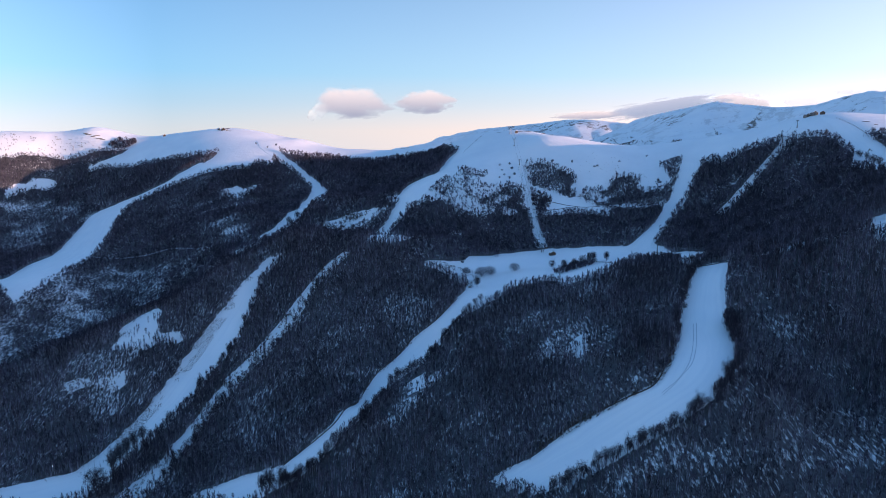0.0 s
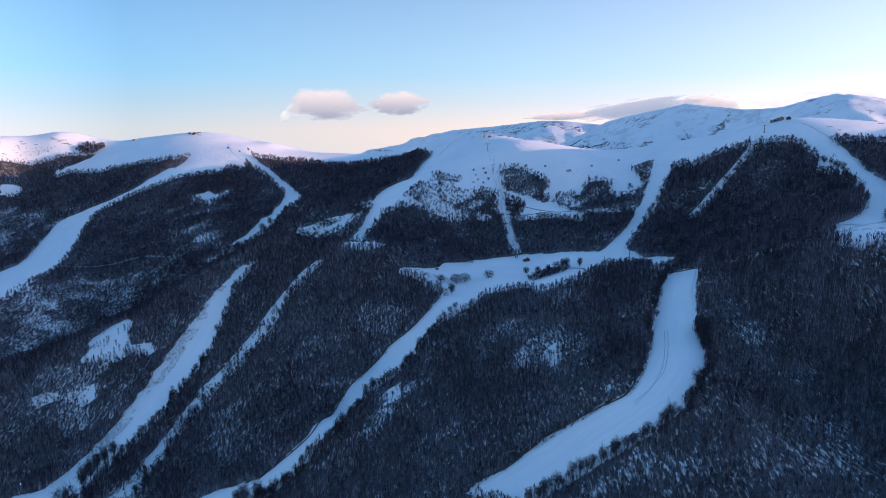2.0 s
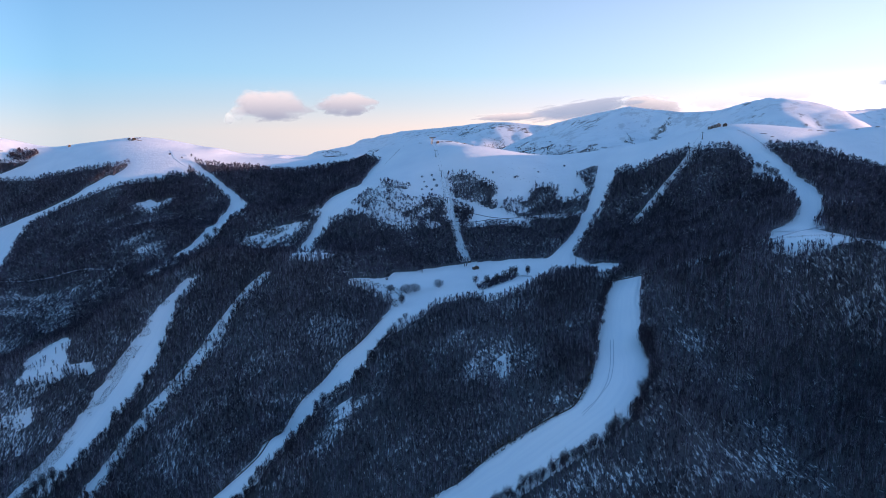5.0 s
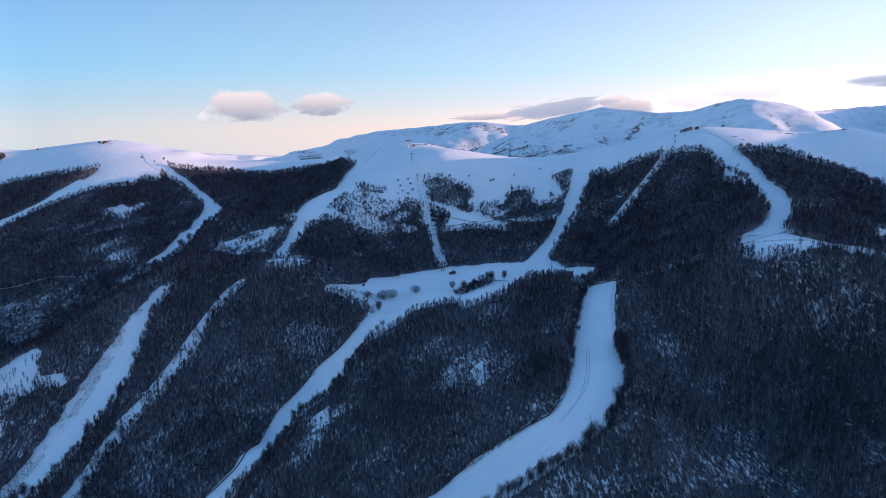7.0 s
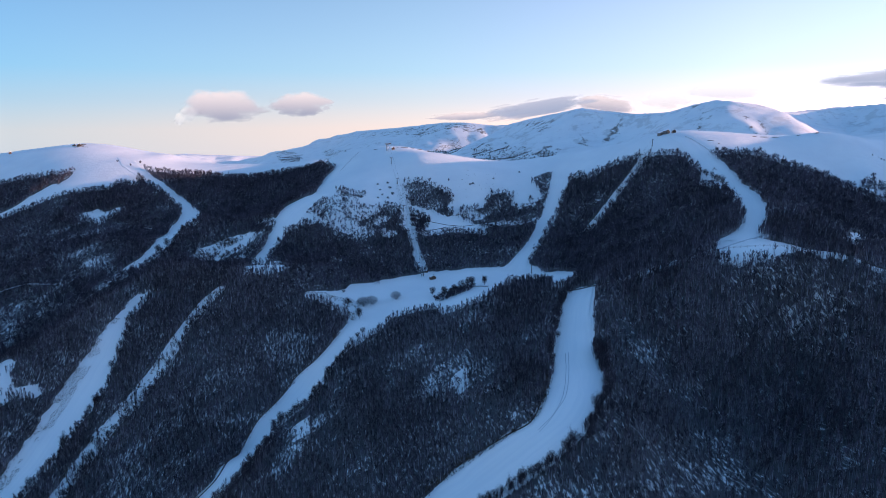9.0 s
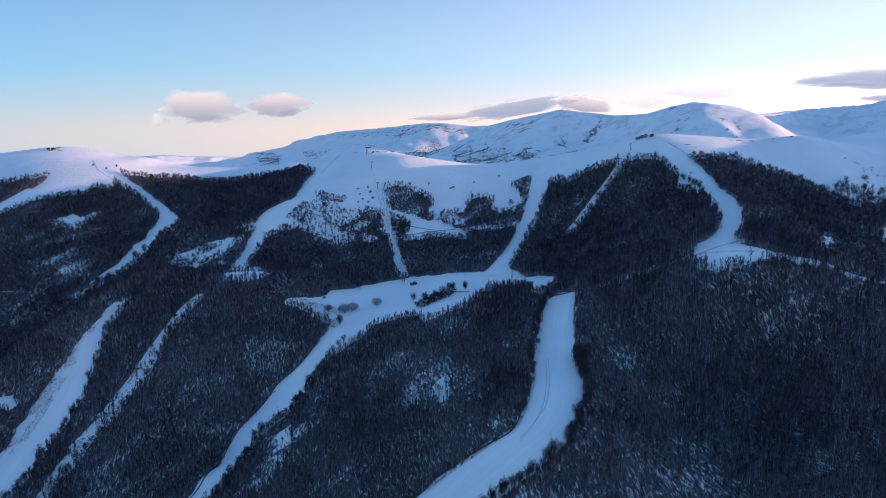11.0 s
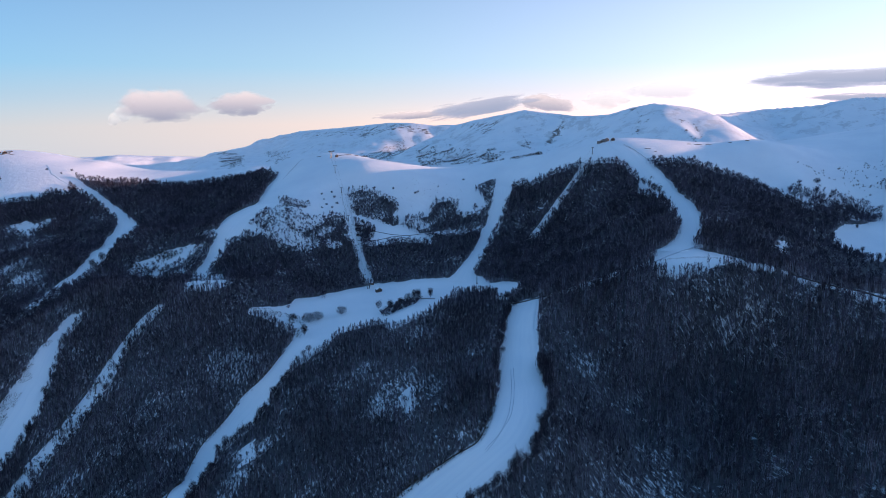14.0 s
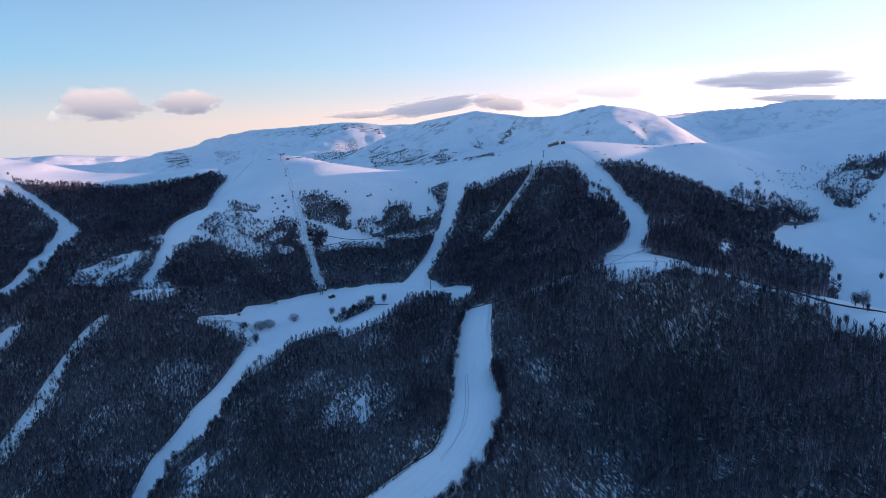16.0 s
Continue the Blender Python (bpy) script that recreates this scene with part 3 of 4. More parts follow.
def woodedness(x, y):
    """How densely trees stand: 0 open snow, 1 closed wood."""
    x, y = np.asarray(x, float), np.asarray(y, float)
    wx, wy = x + 5 * rough(x, y, 22, 2, 31), y + 5 * rough(x, y, 22, 2, 47)
    d = np.where(inside(OPEN_SLOPES, wx, wy) | inside(MEADOW, wx, wy), 0.0, 1.0)
    for poly in CLUMPS:
        d = np.where(inside(poly, wx, wy), 0.9, d)
    tufts = rough(x, y, 18, 3, 57)
    d = np.where(inside(BRUSH, wx, wy), np.where(tufts > 0.05, 0.75, 0.2), d)
    d = np.where(inside(BRUSH_DENSE, wx, wy), np.where(tufts > -0.25, 0.95, 0.4), d)
    d = np.where(inside(CLUMP_TOP, wx, wy), 0.9, d)
    d = np.where(inside(CLUMP_SMALL, wx, wy) | inside(CLUMP_ROW, wx, wy) | inside(CLUMP_FIELD, wx, wy), np.where(tufts > -0.1, 0.8, 0.2), d)
    d = np.where(inside(SCATTER_EAST, wx, wy) | inside(SCATTER_LOW, wx, wy), np.where(tufts > -0.1, 0.8, 0.1), d)
    for poly in CLEARINGS:
        ragged = rough(x, y, 16, 3, 91)
        bushy = -0.12 if poly in (BARE_HUMP, BARE_EDGE, BARE_GAP_A, BARE_GAP_B) else 0.1
        kept = np.where(rough(x, y, 9, 3, 211) > bushy, 0.7, 0.0) if bushy < 0 else np.where(ragged > bushy, 0.5, 0.04)
        d = np.where(inside(poly, x + 2.0 * (wx - x), y + 2.0 * (wy - y)), kept * (d > 0), d)
    for (xa, ya), (xb, yb) in zip(SPUR_ROAD, SPUR_ROAD[1:]):
        t = np.clip(((x - xa) * (xb - xa) + (y - ya) * (yb - ya)) / ((xb - xa) ** 2 + (yb - ya) ** 2), 0, 1)
        d = np.where(np.hypot(x - xa - t * (xb - xa), y - ya - t * (yb - ya)) < 2.8, 0.0, d)
    d = np.where(inside(BARE_CREST, x, y), 0.0, d)
    d = np.where(inside(BARE_FOOT, wx, wy), 0.06, d)
    for name, poly in RUN_OUTLINES.items():
        s = 0.35 if name != "run_four" else 0.25
        left = np.where(rough(x, y, 10, 3, 223) > 0.12, 0.45, 0.0) if name == "run_two" else 0.0
        d = np.where(inside(poly, x + s * (wx - x), y + s * (wy - y)), left * d, d)
    return d


# ---- the ground: one sheet of snow from the valley to the far ranges ----
def stops(*spans):
    out = [np.arange(a, b, s) for a, b, s in spans]
    return np.concatenate(out)


def build_ground():
    xs = stops((-5000, -2000, 250), (-2000, -1100, 30), (-1100, 1000, 6.5), (1000, 2000, 14), (2000, 5001, 200))
    ys = stops((-3000, 0, 250), (0, 240, 24), (240, 1560, 6), (1560, 2600, 14), (2600, 4990, 22))
    gx, gy = np.meshgrid(xs, ys)
    z = ground_height(gx.ravel(), gy.ravel())
    co = np.stack([gx.ravel(), gy.ravel(), z], 1)
    nx, ny = len(xs), len(ys)
    a = (np.arange(ny - 1)[:, None] * nx + np.arange(nx - 1)[None]).ravel()
    quads = np.stack([a, a + 1, a + 1 + nx, a + nx], 1)
    me = mesh_from(co, quads)
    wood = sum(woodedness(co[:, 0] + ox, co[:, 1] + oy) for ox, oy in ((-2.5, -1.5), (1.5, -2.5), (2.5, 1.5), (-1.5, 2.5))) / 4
    zy, zx = np.gradient(z.reshape(ny, nx), ys, xs)
    steep = np.hypot(zx, zy).ravel()
    behind = np.clip((co[:, 1] + 0.5 * np.maximum(co[:, 0] - 400, 0) - 1500) / 200, 0, 1) * (co[:, 0] > -400)
    bare = 0.25 * behind * np.clip((steep - 0.2) / 0.25, 0, 1)
    for poly in (CRAGS_A, CRAGS_B, CRAGS_C, CRAGS_D, CRAGS_E):
        bare = np.where(inside(poly, co[:, 0] + 14 * rough(co[:, 0], co[:, 1], 60, 2, 21), co[:, 1] + 30 * rough(co[:, 0], co[:, 1], 60, 2, 22)), 1.0, bare)
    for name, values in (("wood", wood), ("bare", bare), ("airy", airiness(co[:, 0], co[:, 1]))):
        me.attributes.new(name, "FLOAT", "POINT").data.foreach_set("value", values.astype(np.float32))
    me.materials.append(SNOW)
    me.polygons.foreach_set("use_smooth", np.ones(len(quads), bool))
    return tagged(new("ground", me), "snow-covered mountainside with dark leaves and painted canopy shade under the woods", "ground", kind="structure")


def mesh_from(co, faces, name="mesh"):
    """A mesh from arrays of places and of quads or triangles."""
    me = bpy.data.meshes.new(name)
    n = faces.shape[1]
    me.vertices.add(len(co))
    me.vertices.foreach_set("co", np.ascontiguousarray(co, np.float32).ravel())
    me.loops.add(faces.size)
    me.loops.foreach_set("vertex_index", np.ascontiguousarray(faces, np.int32).ravel())
    me.polygons.add(len(faces))
    me.polygons.foreach_set("loop_start", np.arange(0, faces.size, n, dtype=np.int32))
    me.update(calc_edges=True)
    return me


build_ground()


def smooth_rows(rows, step):
    """Rows (edges of a run) made denser along a smooth curve."""
    p = np.array(rows, float)
    p = np.vstack([2 * p[0] - p[1], p, 2 * p[-1] - p[-2]])
    out = []
    for a, b, c, d in zip(p, p[1:], p[2:], p[3:]):
        n = max(2, int(np.linalg.norm((c - b)[:2]) / step))
        for t in np.arange(n) / n:
            out.append(0.5 * (2 * b + (c - a) * t + (2 * a - 5 * b + 4 * c - d) * t * t + (3 * b - a - 3 * c + d) * t ** 3))
    return np.array(out + [p[-2]])


def ski_run(name, rows, label, lift=0.45):
    p = smooth_rows(rows, 4.0)
    wide = np.linalg.norm(p[:, :2] - p[:, 2:], axis=1).max()
    n = int(max(6, min(24, wide / 4)))
    rim = np.array([0, 0.7, 1.5, 2.8]) / wide
    s = np.concatenate([rim, np.linspace(0, 1, n + 1)[1:-1], 1 - rim[::-1]])
    n = len(s) - 1
    x = p[:, None, 0] * (1 - s) + p[:, None, 2] * s
    y = p[:, None, 1] * (1 - s) + p[:, None, 3] * s
    x, y = x + 1.6 * rough(x, y, 14, 2, 71), y + 1.6 * rough(x, y, 14, 2, 83)
    z = ground_height(x, y) + lift - (lift + 0.5) * np.exp(-np.minimum(s, 1 - s) * wide / 1.2)
    co = np.stack([x, y, z], -1).reshape(-1, 3)
    a = (np.arange(len(p) - 1)[:, None] * (n + 1) + np.arange(n)[None]).ravel()
    quads = np.stack([a, a + 1, a + n + 2, a + n + 1], 1)
    me = mesh_from(co, quads)
    uv = np.stack([np.broadcast_to(s, x.shape), np.broadcast_to(np.arange(len(p))[:, None] * 0.1, x.shape)], -1).reshape(-1, 2)
    me.uv_layers.new(name="across").data.foreach_set("uv", uv[quads.ravel()].astype(np.float32).ravel())
    me.materials.append(PISTE)
    me.polygons.foreach_set("use_smooth", np.ones(len(quads), bool))
    return tagged(new("ski_run", me), label, "ski run", "ski runs", "structure")


for key, text in (("run_west", "wide groomed snow run down a wooded hillside"), ("run_bowl", "narrow bending groomed snow run beside a dark bowl"),
                  ("run_dome", "curving snow run at the foot of the snow dome"), ("lift_cut", "narrow snowy clearing under the chairlift"),
                  ("run_east", "groomed snow run winding between dark woods"), ("run_summit", "bending groomed snow run from the summit station"),
                  ("run_four", "broad groomed snow run with vehicle tracks"), ("run_three", "long groomed snow run descending from the meadow"),
                  ("run_two", "narrow snow cut with shrubs through the woods"), ("run_one", "straight groomed snow run with a stubbly edge"),
                  ("lift_cut_east", "thin snow cut under a drag lift")):
    ski_run(key, RUNS[key], text)


# ---- woods ----
def tree_shape(rng, limbs, twigs, wide, radius=0.16, low=0.42, upright=1.0, long=0.2, stems=0):
    """A leafless forest tree one metre high: places, triangles, and which are twigs. Trunk, limbs, and a domed crown of twigs."""
    co, lean = [], rng.normal(0, 0.02, 2)

    def stem(t):
        return np.array([lean[0] * t, lean[1] * t, t])

    def tri(a, b, c):
        co.extend((a, b, c))

    r, turn0 = 0.014, rng.random() * 3
    for k in range(3):
        (c0, s0), (c1, s1) = [(math.cos(turn0 + 2.0944 * (k + q)), math.sin(turn0 + 2.0944 * (k + q))) for q in (0, 1)]
        tri((r * c0, r * s0, -0.1), (r * c1, r * s1, -0.1), stem(0.92))
    for k in range(stems):
        turn = turn0 + 2.4 * k + rng.random()
        foot = np.array([math.cos(turn), math.sin(turn), 0.0]) * radius * (0.4 + 0.9 * rng.random())
        face = rng.random() * 3.14
        side = np.array([math.cos(face), math.sin(face), 0.0]) * r * (0.8 + 0.6 * rng.random())
        tri(foot - side, foot + side, foot * (1.0 + 0.15 * rng.random()) + np.array([0, 0, 0.7 + 0.35 * rng.random()]))
    bark = len(co) // 3
    for k in range(limbs):
        t = low * 0.8 + (0.75 - low * 0.8) * (k + rng.random()) / limbs
        turn = 2.4 * k + rng.random()
        out = np.array([math.cos(turn), math.sin(turn), 0.0])
        side = np.array([-out[1], out[0], 0.1]) * wide * 0.5
        b = stem(t) + out * radius * (0.5 + 0.4 * rng.random()) + np.array([0, 0, (0.97 - t) * (0.55 + 0.35 * rng.random())])
        tri(stem(t) - side, stem(t) + side, b)
    half = (1.0 - low) / 2
    for _ in range(twigs):
        u = rng.normal(0, 1, 3)
        u *= (0.25 + 0.75 * rng.random() ** 0.5) / np.linalg.norm(u)
        p = stem(low + half) + np.array([radius * u[0], radius * u[1], half * 0.86 * u[2]])
        d = np.array([u[0] * 0.5, u[1] * 0.5, 0.35 * u[2] + 0.25 + 0.9 * upright]) + rng.normal(0, 0.3, 3) * (1.4 - upright)
        d /= np.linalg.norm(d)
        f = np.cross(d, rng.normal(0, 1, 3))
        f *= wide * (0.6 + 0.8 * rng.random()) / np.linalg.norm(f)
        h = d * long * (0.35 + 0.35 * rng.random())
        tri(p - h - f, p - h + f, p + h) if rng.random() < 0.5 else tri(p + h - f, p + h + f, p - h)
    co = np.array(co)
    faces = np.arange(len(co)).reshape(-1, 3)
    return co, faces, (np.arange(len(faces)) >= bark).astype(np.int32)


def grove(name, x, y, high, shapes, mats, label, seed):
    """Many trees as one mesh."""
    rng = np.random.default_rng(seed)
    z = ground_height(x, y)
    pick, turn = rng.integers(0, len(shapes), len(x)), rng.random(len(x)) * 6.283
    girth = high * rng.uniform(0.85, 1.25, len(x))
    pale = rng.random(len(x)) < 0.42 + 0.35 * rough(x, y, 24, 3, 203)
    tone = np.clip(np.where(pale, 0.85, 0.2) + 0.1 * rng.normal(size=len(x)), 0, 1)
    cos, faces, kinds, tones, base = [], [], [], [], 0
    for k, (co, quads, kind) in enumerate(shapes):
        m = pick == k
        if not m.any():
            continue
        c, s = np.cos(turn[m])[:, None], np.sin(turn[m])[:, None]
        px = (co[None, :, 0] * c - co[None, :, 1] * s) * girth[m, None] + x[m, None]
        py = (co[None, :, 0] * s + co[None, :, 1] * c) * girth[m, None] + y[m, None]
        pz = co[None, :, 2] * high[m, None] + z[m, None]
        cos.append(np.stack([px, py, pz], -1).reshape(-1, 3))
        faces.append((quads[None] + (np.arange(m.sum()) * len(co))[:, None, None] + base).reshape(-1, 3))
        kinds.append(np.tile(kind, m.sum()))
        tones.append(np.repeat(tone[m], len(co)))
        base += m.sum() * len(co)
    me = mesh_from(np.concatenate(cos), np.concatenate(faces))
    for mat in mats:
        me.materials.append(mat)
    me.polygons.foreach_set("material_index", np.concatenate(kinds))
    me.attributes.new("tone", "FLOAT", "POINT").data.foreach_set("value", np.concatenate(tones).astype(np.float32))
    return tagged(new(name, me), label, "forest", kind="stuff")


def scatter(x0, x1, y0, y1, step, seed, crowd):
    rng = np.random.default_rng(seed)
    gx, gy = np.meshgrid(np.arange(x0, x1, step), np.arange(y0, y1, step))
    gx, gy = gx.ravel() + rng.uniform(-0.48, 0.48, gx.size) * step, gy.ravel() + rng.uniform(-0.48, 0.48, gy.size) * step
    seen = (gx > -0.74 * gy - 30) & (gx < 1.34 * gy + 30)
    gx, gy = gx[seen], gy[seen]
    thin = np.clip(0.86 + 0.45 * rough(gx, gy, 60, 3, 12), 0.68, 1)
    z = ground_height(gx, gy)
    fall = np.hypot(ground_height(gx + 4, gy) - z, ground_height(gx, gy + 4) - z) / 4
    air = airiness(gx, gy)
    keep = rng.random(gx.size) < woodedness(gx, gy) * np.clip(thin * crowd * np.sqrt(1 + fall * fall), 0, 1) * (1 - 0.25 * air)
    gx, gy, air = gx[keep], gy[keep], air[keep]
    return gx, gy, rng.uniform(0.7, 1.15, gx.size) * (1 + 0.12 * rough(gx, gy, 90, 2, 6)) * (1 - 0.3 * air)


shape_rng = np.random.default_rng(5)
NEAR_SHAPES = [tree_shape(shape_rng, 1, 20, 0.020, 0.115, 0.28, 0.85, 0.22, 4) for _ in range(16)]
FAR_SHAPES = [tree_shape(shape_rng, 2, 20, 0.036, 0.20, 0.24, 0.5, 0.20, 2) for _ in range(16)]
for k, (x0, x1, y0, y1, step, high, text) in enumerate((
        (-450, -40, 380, 860, 3.0, 10.0, "dense leafless beech wood on snowy lower slopes"),
        (-40, 250, 240, 720, 2.8, 8.6, "dark leafless beech wood on a rounded hump"),
        (250, 470, 200, 620, 2.9, 11.5, "tall dense leafless beech wood on a steep spur"),
        (-1100, -450, 500, 1660, 3.8, 10.0, "leafless beech wood on the western hill"),
        (-450, -40, 860, 1460, 3.5, 11.0, "dark leafless beech wood filling a bowl"),
        (-40, 250, 720, 1400, 3.3, 9.0, "leafless beech wood below the snow dome"),
        (250, 900, 620, 960, 3.3, 10.0, "dense dark beech wood below the summit"),
        (470, 900, 300, 620, 3.9, 9.0, "dense beech wood in the hollow behind the spur"))):
    near = k < 3
    tx, ty, th = scatter(x0, x1, y0, y1, step, 100 + k, 0.85)
    grove("beech_wood", tx, ty, th * high, NEAR_SHAPES if near else FAR_SHAPES, (BARK, TWIGS), text, 200 + k)

# woods at the foot of the far ranges
far_rng = np.random.default_rng(77)
FAR_SCRUB = [tree_shape(far_rng, 2, 9, 0.10, 0.5, 0.1, 0.0, 0.3) for _ in range(6)]
for k, (poly, count) in enumerate(((FAR_WOOD_A, 1500), (FAR_WOOD_B, 400), (FAR_WOOD_C, 900), (FAR_WOOD_D, 1000), (FAR_WOOD_E, 330), (FAR_WOOD_F, 160), (FAR_WOOD_G, 90))):
    p = np.array(poly, float)
    x, y = far_rng.uniform(p[:, 0].min(), p[:, 0].max(), count * 9), far_rng.uniform(p[:, 1].min(), p[:, 1].max(), count * 9)
    m = inside(poly, x + 14 * rough(x, y, 50, 2, 3), y + 30 * rough(x, y, 50, 2, 4)) & (rough(x, y, 35, 3, 88) > -0.3)
    x, y = x[m][:count], y[m][:count]
    grove("distant_wood", x, y, far_rng.uniform(2.5, 5.0, len(x)), FAR_SCRUB, (SCRUB, SCRUB), "leafless brown woods under the far snowy range", 400 + k)


# ---- building helpers for things ----
def part(name, bm, mat, parent, label=""):
    """Links a bmesh as one mesh object under a thing or a part."""
    me = bpy.data.meshes.new(name)
    bm.to_mesh(me)
    bm.free()
    me.materials.append(mat)
    ob = new(name, me)
    ob.parent = parent
    return tagged(ob, label) if label else ob


def box(bm, size, at=(0, 0, 0), turn=0.0, bevel=0.0):
    made = bmesh.ops.create_cube(bm, size=1.0, matrix=pose(*at, 0, 0, turn) @ Matrix.Diagonal((*size, 1)))
    if bevel:
        edges = {e for v in made["verts"] for e in v.link_edges}
        bmesh.ops.bevel(bm, geom=list(edges), offset=bevel, segments=2, affect="EDGES")
    return bm


def tube(bm, a, b, r0, r1=None, sides=8):
    a, b = Vector(a), Vector(b)
    m = Matrix.Translation((a + b) / 2) @ (b - a).to_track_quat("Z", "Y").to_matrix().to_4x4()
    bmesh.ops.create_cone(bm, cap_ends=True, segments=sides, radius1=r0, radius2=r0 if r1 is None else r1, depth=(b - a).length, matrix=m)
    return bm


def stand(name, x, y, label, category, group="", turn=0.0, sink=0.0):
    """An empty on the snow that carries a thing's parts."""
    ob = new(name)
    ob.matrix_world = pose(x, y, float(ground_height(np.array([float(x)]), np.array([float(y)]))[0]) - sink, 0, 0, turn)
    return tagged(ob, label, category, group)


STEEL = plain_material("galvanised_steel", (0.16, 0.165, 0.17), 0.5, 0.6, 0.3, 0.8)
RUBBER = plain_material("dark_sheaves", (0.03, 0.03, 0.032), 0.7)
TIMBER = plain_material("weathered_timber", (0.10, 0.065, 0.045), 0.85, 0, 0.4, 2.5)
STONE = plain_material("hut_stone", (0.20, 0.18, 0.16), 0.9, 0, 0.35, 1.2)
ROOF_SNOW = plain_material("roof_snow", (0.9, 0.91, 0.93), 0.7, 0, 0.04, 0.5)
GLASS = plain_material("dark_window_glass", (0.03, 0.035, 0.045), 0.12, 0, 0.2)
GRAVEL = plain_material("trodden_gravel", (0.075, 0.062, 0.055), 0.95, 0, 0.45, 0.7)
RUT = plain_material("packed_snow_rut", (0.58, 0.61, 0.66), 0.8, 0, 0.15, 0.4)
ROCK = plain_material("grey_rock", (0.13, 0.115, 0.10), 0.95, 0, 0.45, 0.5)


# ---- lifts ----
def pylon(x, y, high, turn, label, group, arm=4.6):
    """A lift pylon: tapered mast on a footing, cross-arm, a sheave battery at each end and a ladder."""
    top = stand("lift_pylon", x, y, label, "lift pylon", group, turn)
    part("footing", box(bmesh.new(), (1.8, 1.8, 1.6), (0, 0, 0), 0, 0.12), STONE, top)
    part("mast", tube(bmesh.new(), (0, 0, 0.5), (0, 0, high), 0.42, 0.3, 10), STEEL, top)
    part("crossarm", box(bmesh.new(), (arm, 0.45, 0.55), (0, 0, high + 0.1), 0, 0.08), STEEL, top)
    for s in (-1, 1):
        bm = bmesh.new()
        box(bm, (0.18, 3.0, 0.3), (s * arm / 2, 0, high + 0.55))
        for k in (-1.2, -0.4, 0.4, 1.2):
            tube(bm, (s * arm / 2 - 0.12, k, high + 0.75), (s * arm / 2 + 0.12, k, high + 0.75), 0.28, None, 10)
        part("sheave_battery", bm, RUBBER, top)
    bm = bmesh.new()
    for s in (-0.2, 0.2):
        tube(bm, (s, 0.62, 0.8), (s, 0.5, high), 0.03, None, 4)
    for k in range(int(high / 0.6)):
        tube(bm, (-0.2, 0.6, 1 + k * 0.6), (0.2, 0.6, 1 + k * 0.6), 0.02, None, 4)
    part("ladder", bm, STEEL, top)
    return top


def cable(name, spots, side, label):
    """A hauling rope that sags from pylon to pylon. spots: x, y, height over the snow."""
    pts = []
    z = ground_height(np.array([p[0] for p in spots], float), np.array([p[1] for p in spots], float))
    tops = [Vector((x + side[0], y + side[1], zz + h)) for (x, y, h), zz in zip(spots, z)]
    for a, b in zip(tops, tops[1:]):
        for k in range(8):
            s = k / 8
            p = a.lerp(b, s)
            p.z -= 0.012 * (b - a).length * 4 * s * (1 - s)
            pts.append(p)
    pts.append(tops[-1])
    bm = bmesh.new()
    for a, b in zip(pts, pts[1:]):
        tube(bm, a, b, 0.05, None, 4)
    me = bpy.data.meshes.new(name)
    bm.to_mesh(me)
    bm.free()
    me.materials.append(RUBBER)
    return tagged(new(name, me), label, "cable", "lift cables")


DOME_LIFT = [(113, 789, 8), (115, 858, 8), (114, 935, 8), (113, 1003, 8), (110, 1056, 10)]
for x, y, h in DOME_LIFT:
    pylon(x, y, h, 0, "grey steel chairlift pylon on the snow dome line", "chairlift pylons")
for s in (-2.3, 2.3):
    cable("haul_rope", [(115, 766, 5.0)] + [(x, y, h + 1.1) for x, y, h in DOME_LIFT] + [(112, 1140, 10)], (s, 0), "thin dark steel haul rope of the chairlift")
LOWER_LIFT = [(-112, 764, 10), (-133, 724, 10), (-162, 672, 10), (-187, 637, 10), (-220, 578, 11), (-241, 518, 10)]
for x, y, h in LOWER_LIFT:
    pylon(x, y, h, -26, "slender grey lift pylon beside the narrow snow cut", "lower lift pylons", 4.0)
for s in (-1.8, 1.8):
    cable("haul_rope", [(x, y, h + 1.1) for x, y, h in LOWER_LIFT], (s, -0.4 * s), "thin dark steel haul rope over the snow cut")
EAST_LIFT = [(449, 865, 8), (425, 851, 8), (385, 832, 8), (347, 812, 8), (255, 722, 9), (229, 704, 11)]
for x, y, h in EAST_LIFT:
    pylon(x, y, h, 65, "dark T-shaped drag lift pylon in the snow", "drag lift pylons", 4.4)
cable("haul_rope", [(x, y, h + 1.1) for x, y, h in EAST_LIFT[:4]], (0, 0), "thin dark steel rope of the drag lift")


def lift_station(x, y, turn, label, high=11.0):
    """An open lift terminal: two legs, a bullwheel under a beam, an operator's cabin and a counterweight frame."""
    top = stand("lift_station", x, y, label, "lift station", "lift stations", turn)
    for s in (-1.1, 1.1):
        part("leg", tube(bmesh.new(), (s, 0, -1), (s * 0.8, 0, high), 0.5, 0.4, 10), STEEL, top)
    part("beam", box(bmesh.new(), (8.5, 1.3, 1.1), (0, 0, high + 0.4), 0, 0.12), STEEL, top)
    wheel = part("bullwheel", tube(bmesh.new(), (0, 1.5, high - 0.7), (0, 1.5, high - 0.4), 2.3, None, 24), RUBBER, top)
    part("hub", tube(bmesh.new(), (0, 1.5, high - 1.0), (0, 1.5, high), 0.4, None, 10), STEEL, wheel)
    part("motor_housing", box(bmesh.new(), (3.2, 2.6, 1.7), (4.6, 0, high + 0.6), 0, 0.2), TIMBER, top, "brown motor housing")
    for s in (-1, 1):
        part("brace", tube(bmesh.new(), (s * 3.8, 0, high), (s * 0.9, 0, high - 3.2), 0.16, None, 6), STEEL, top)
    return top


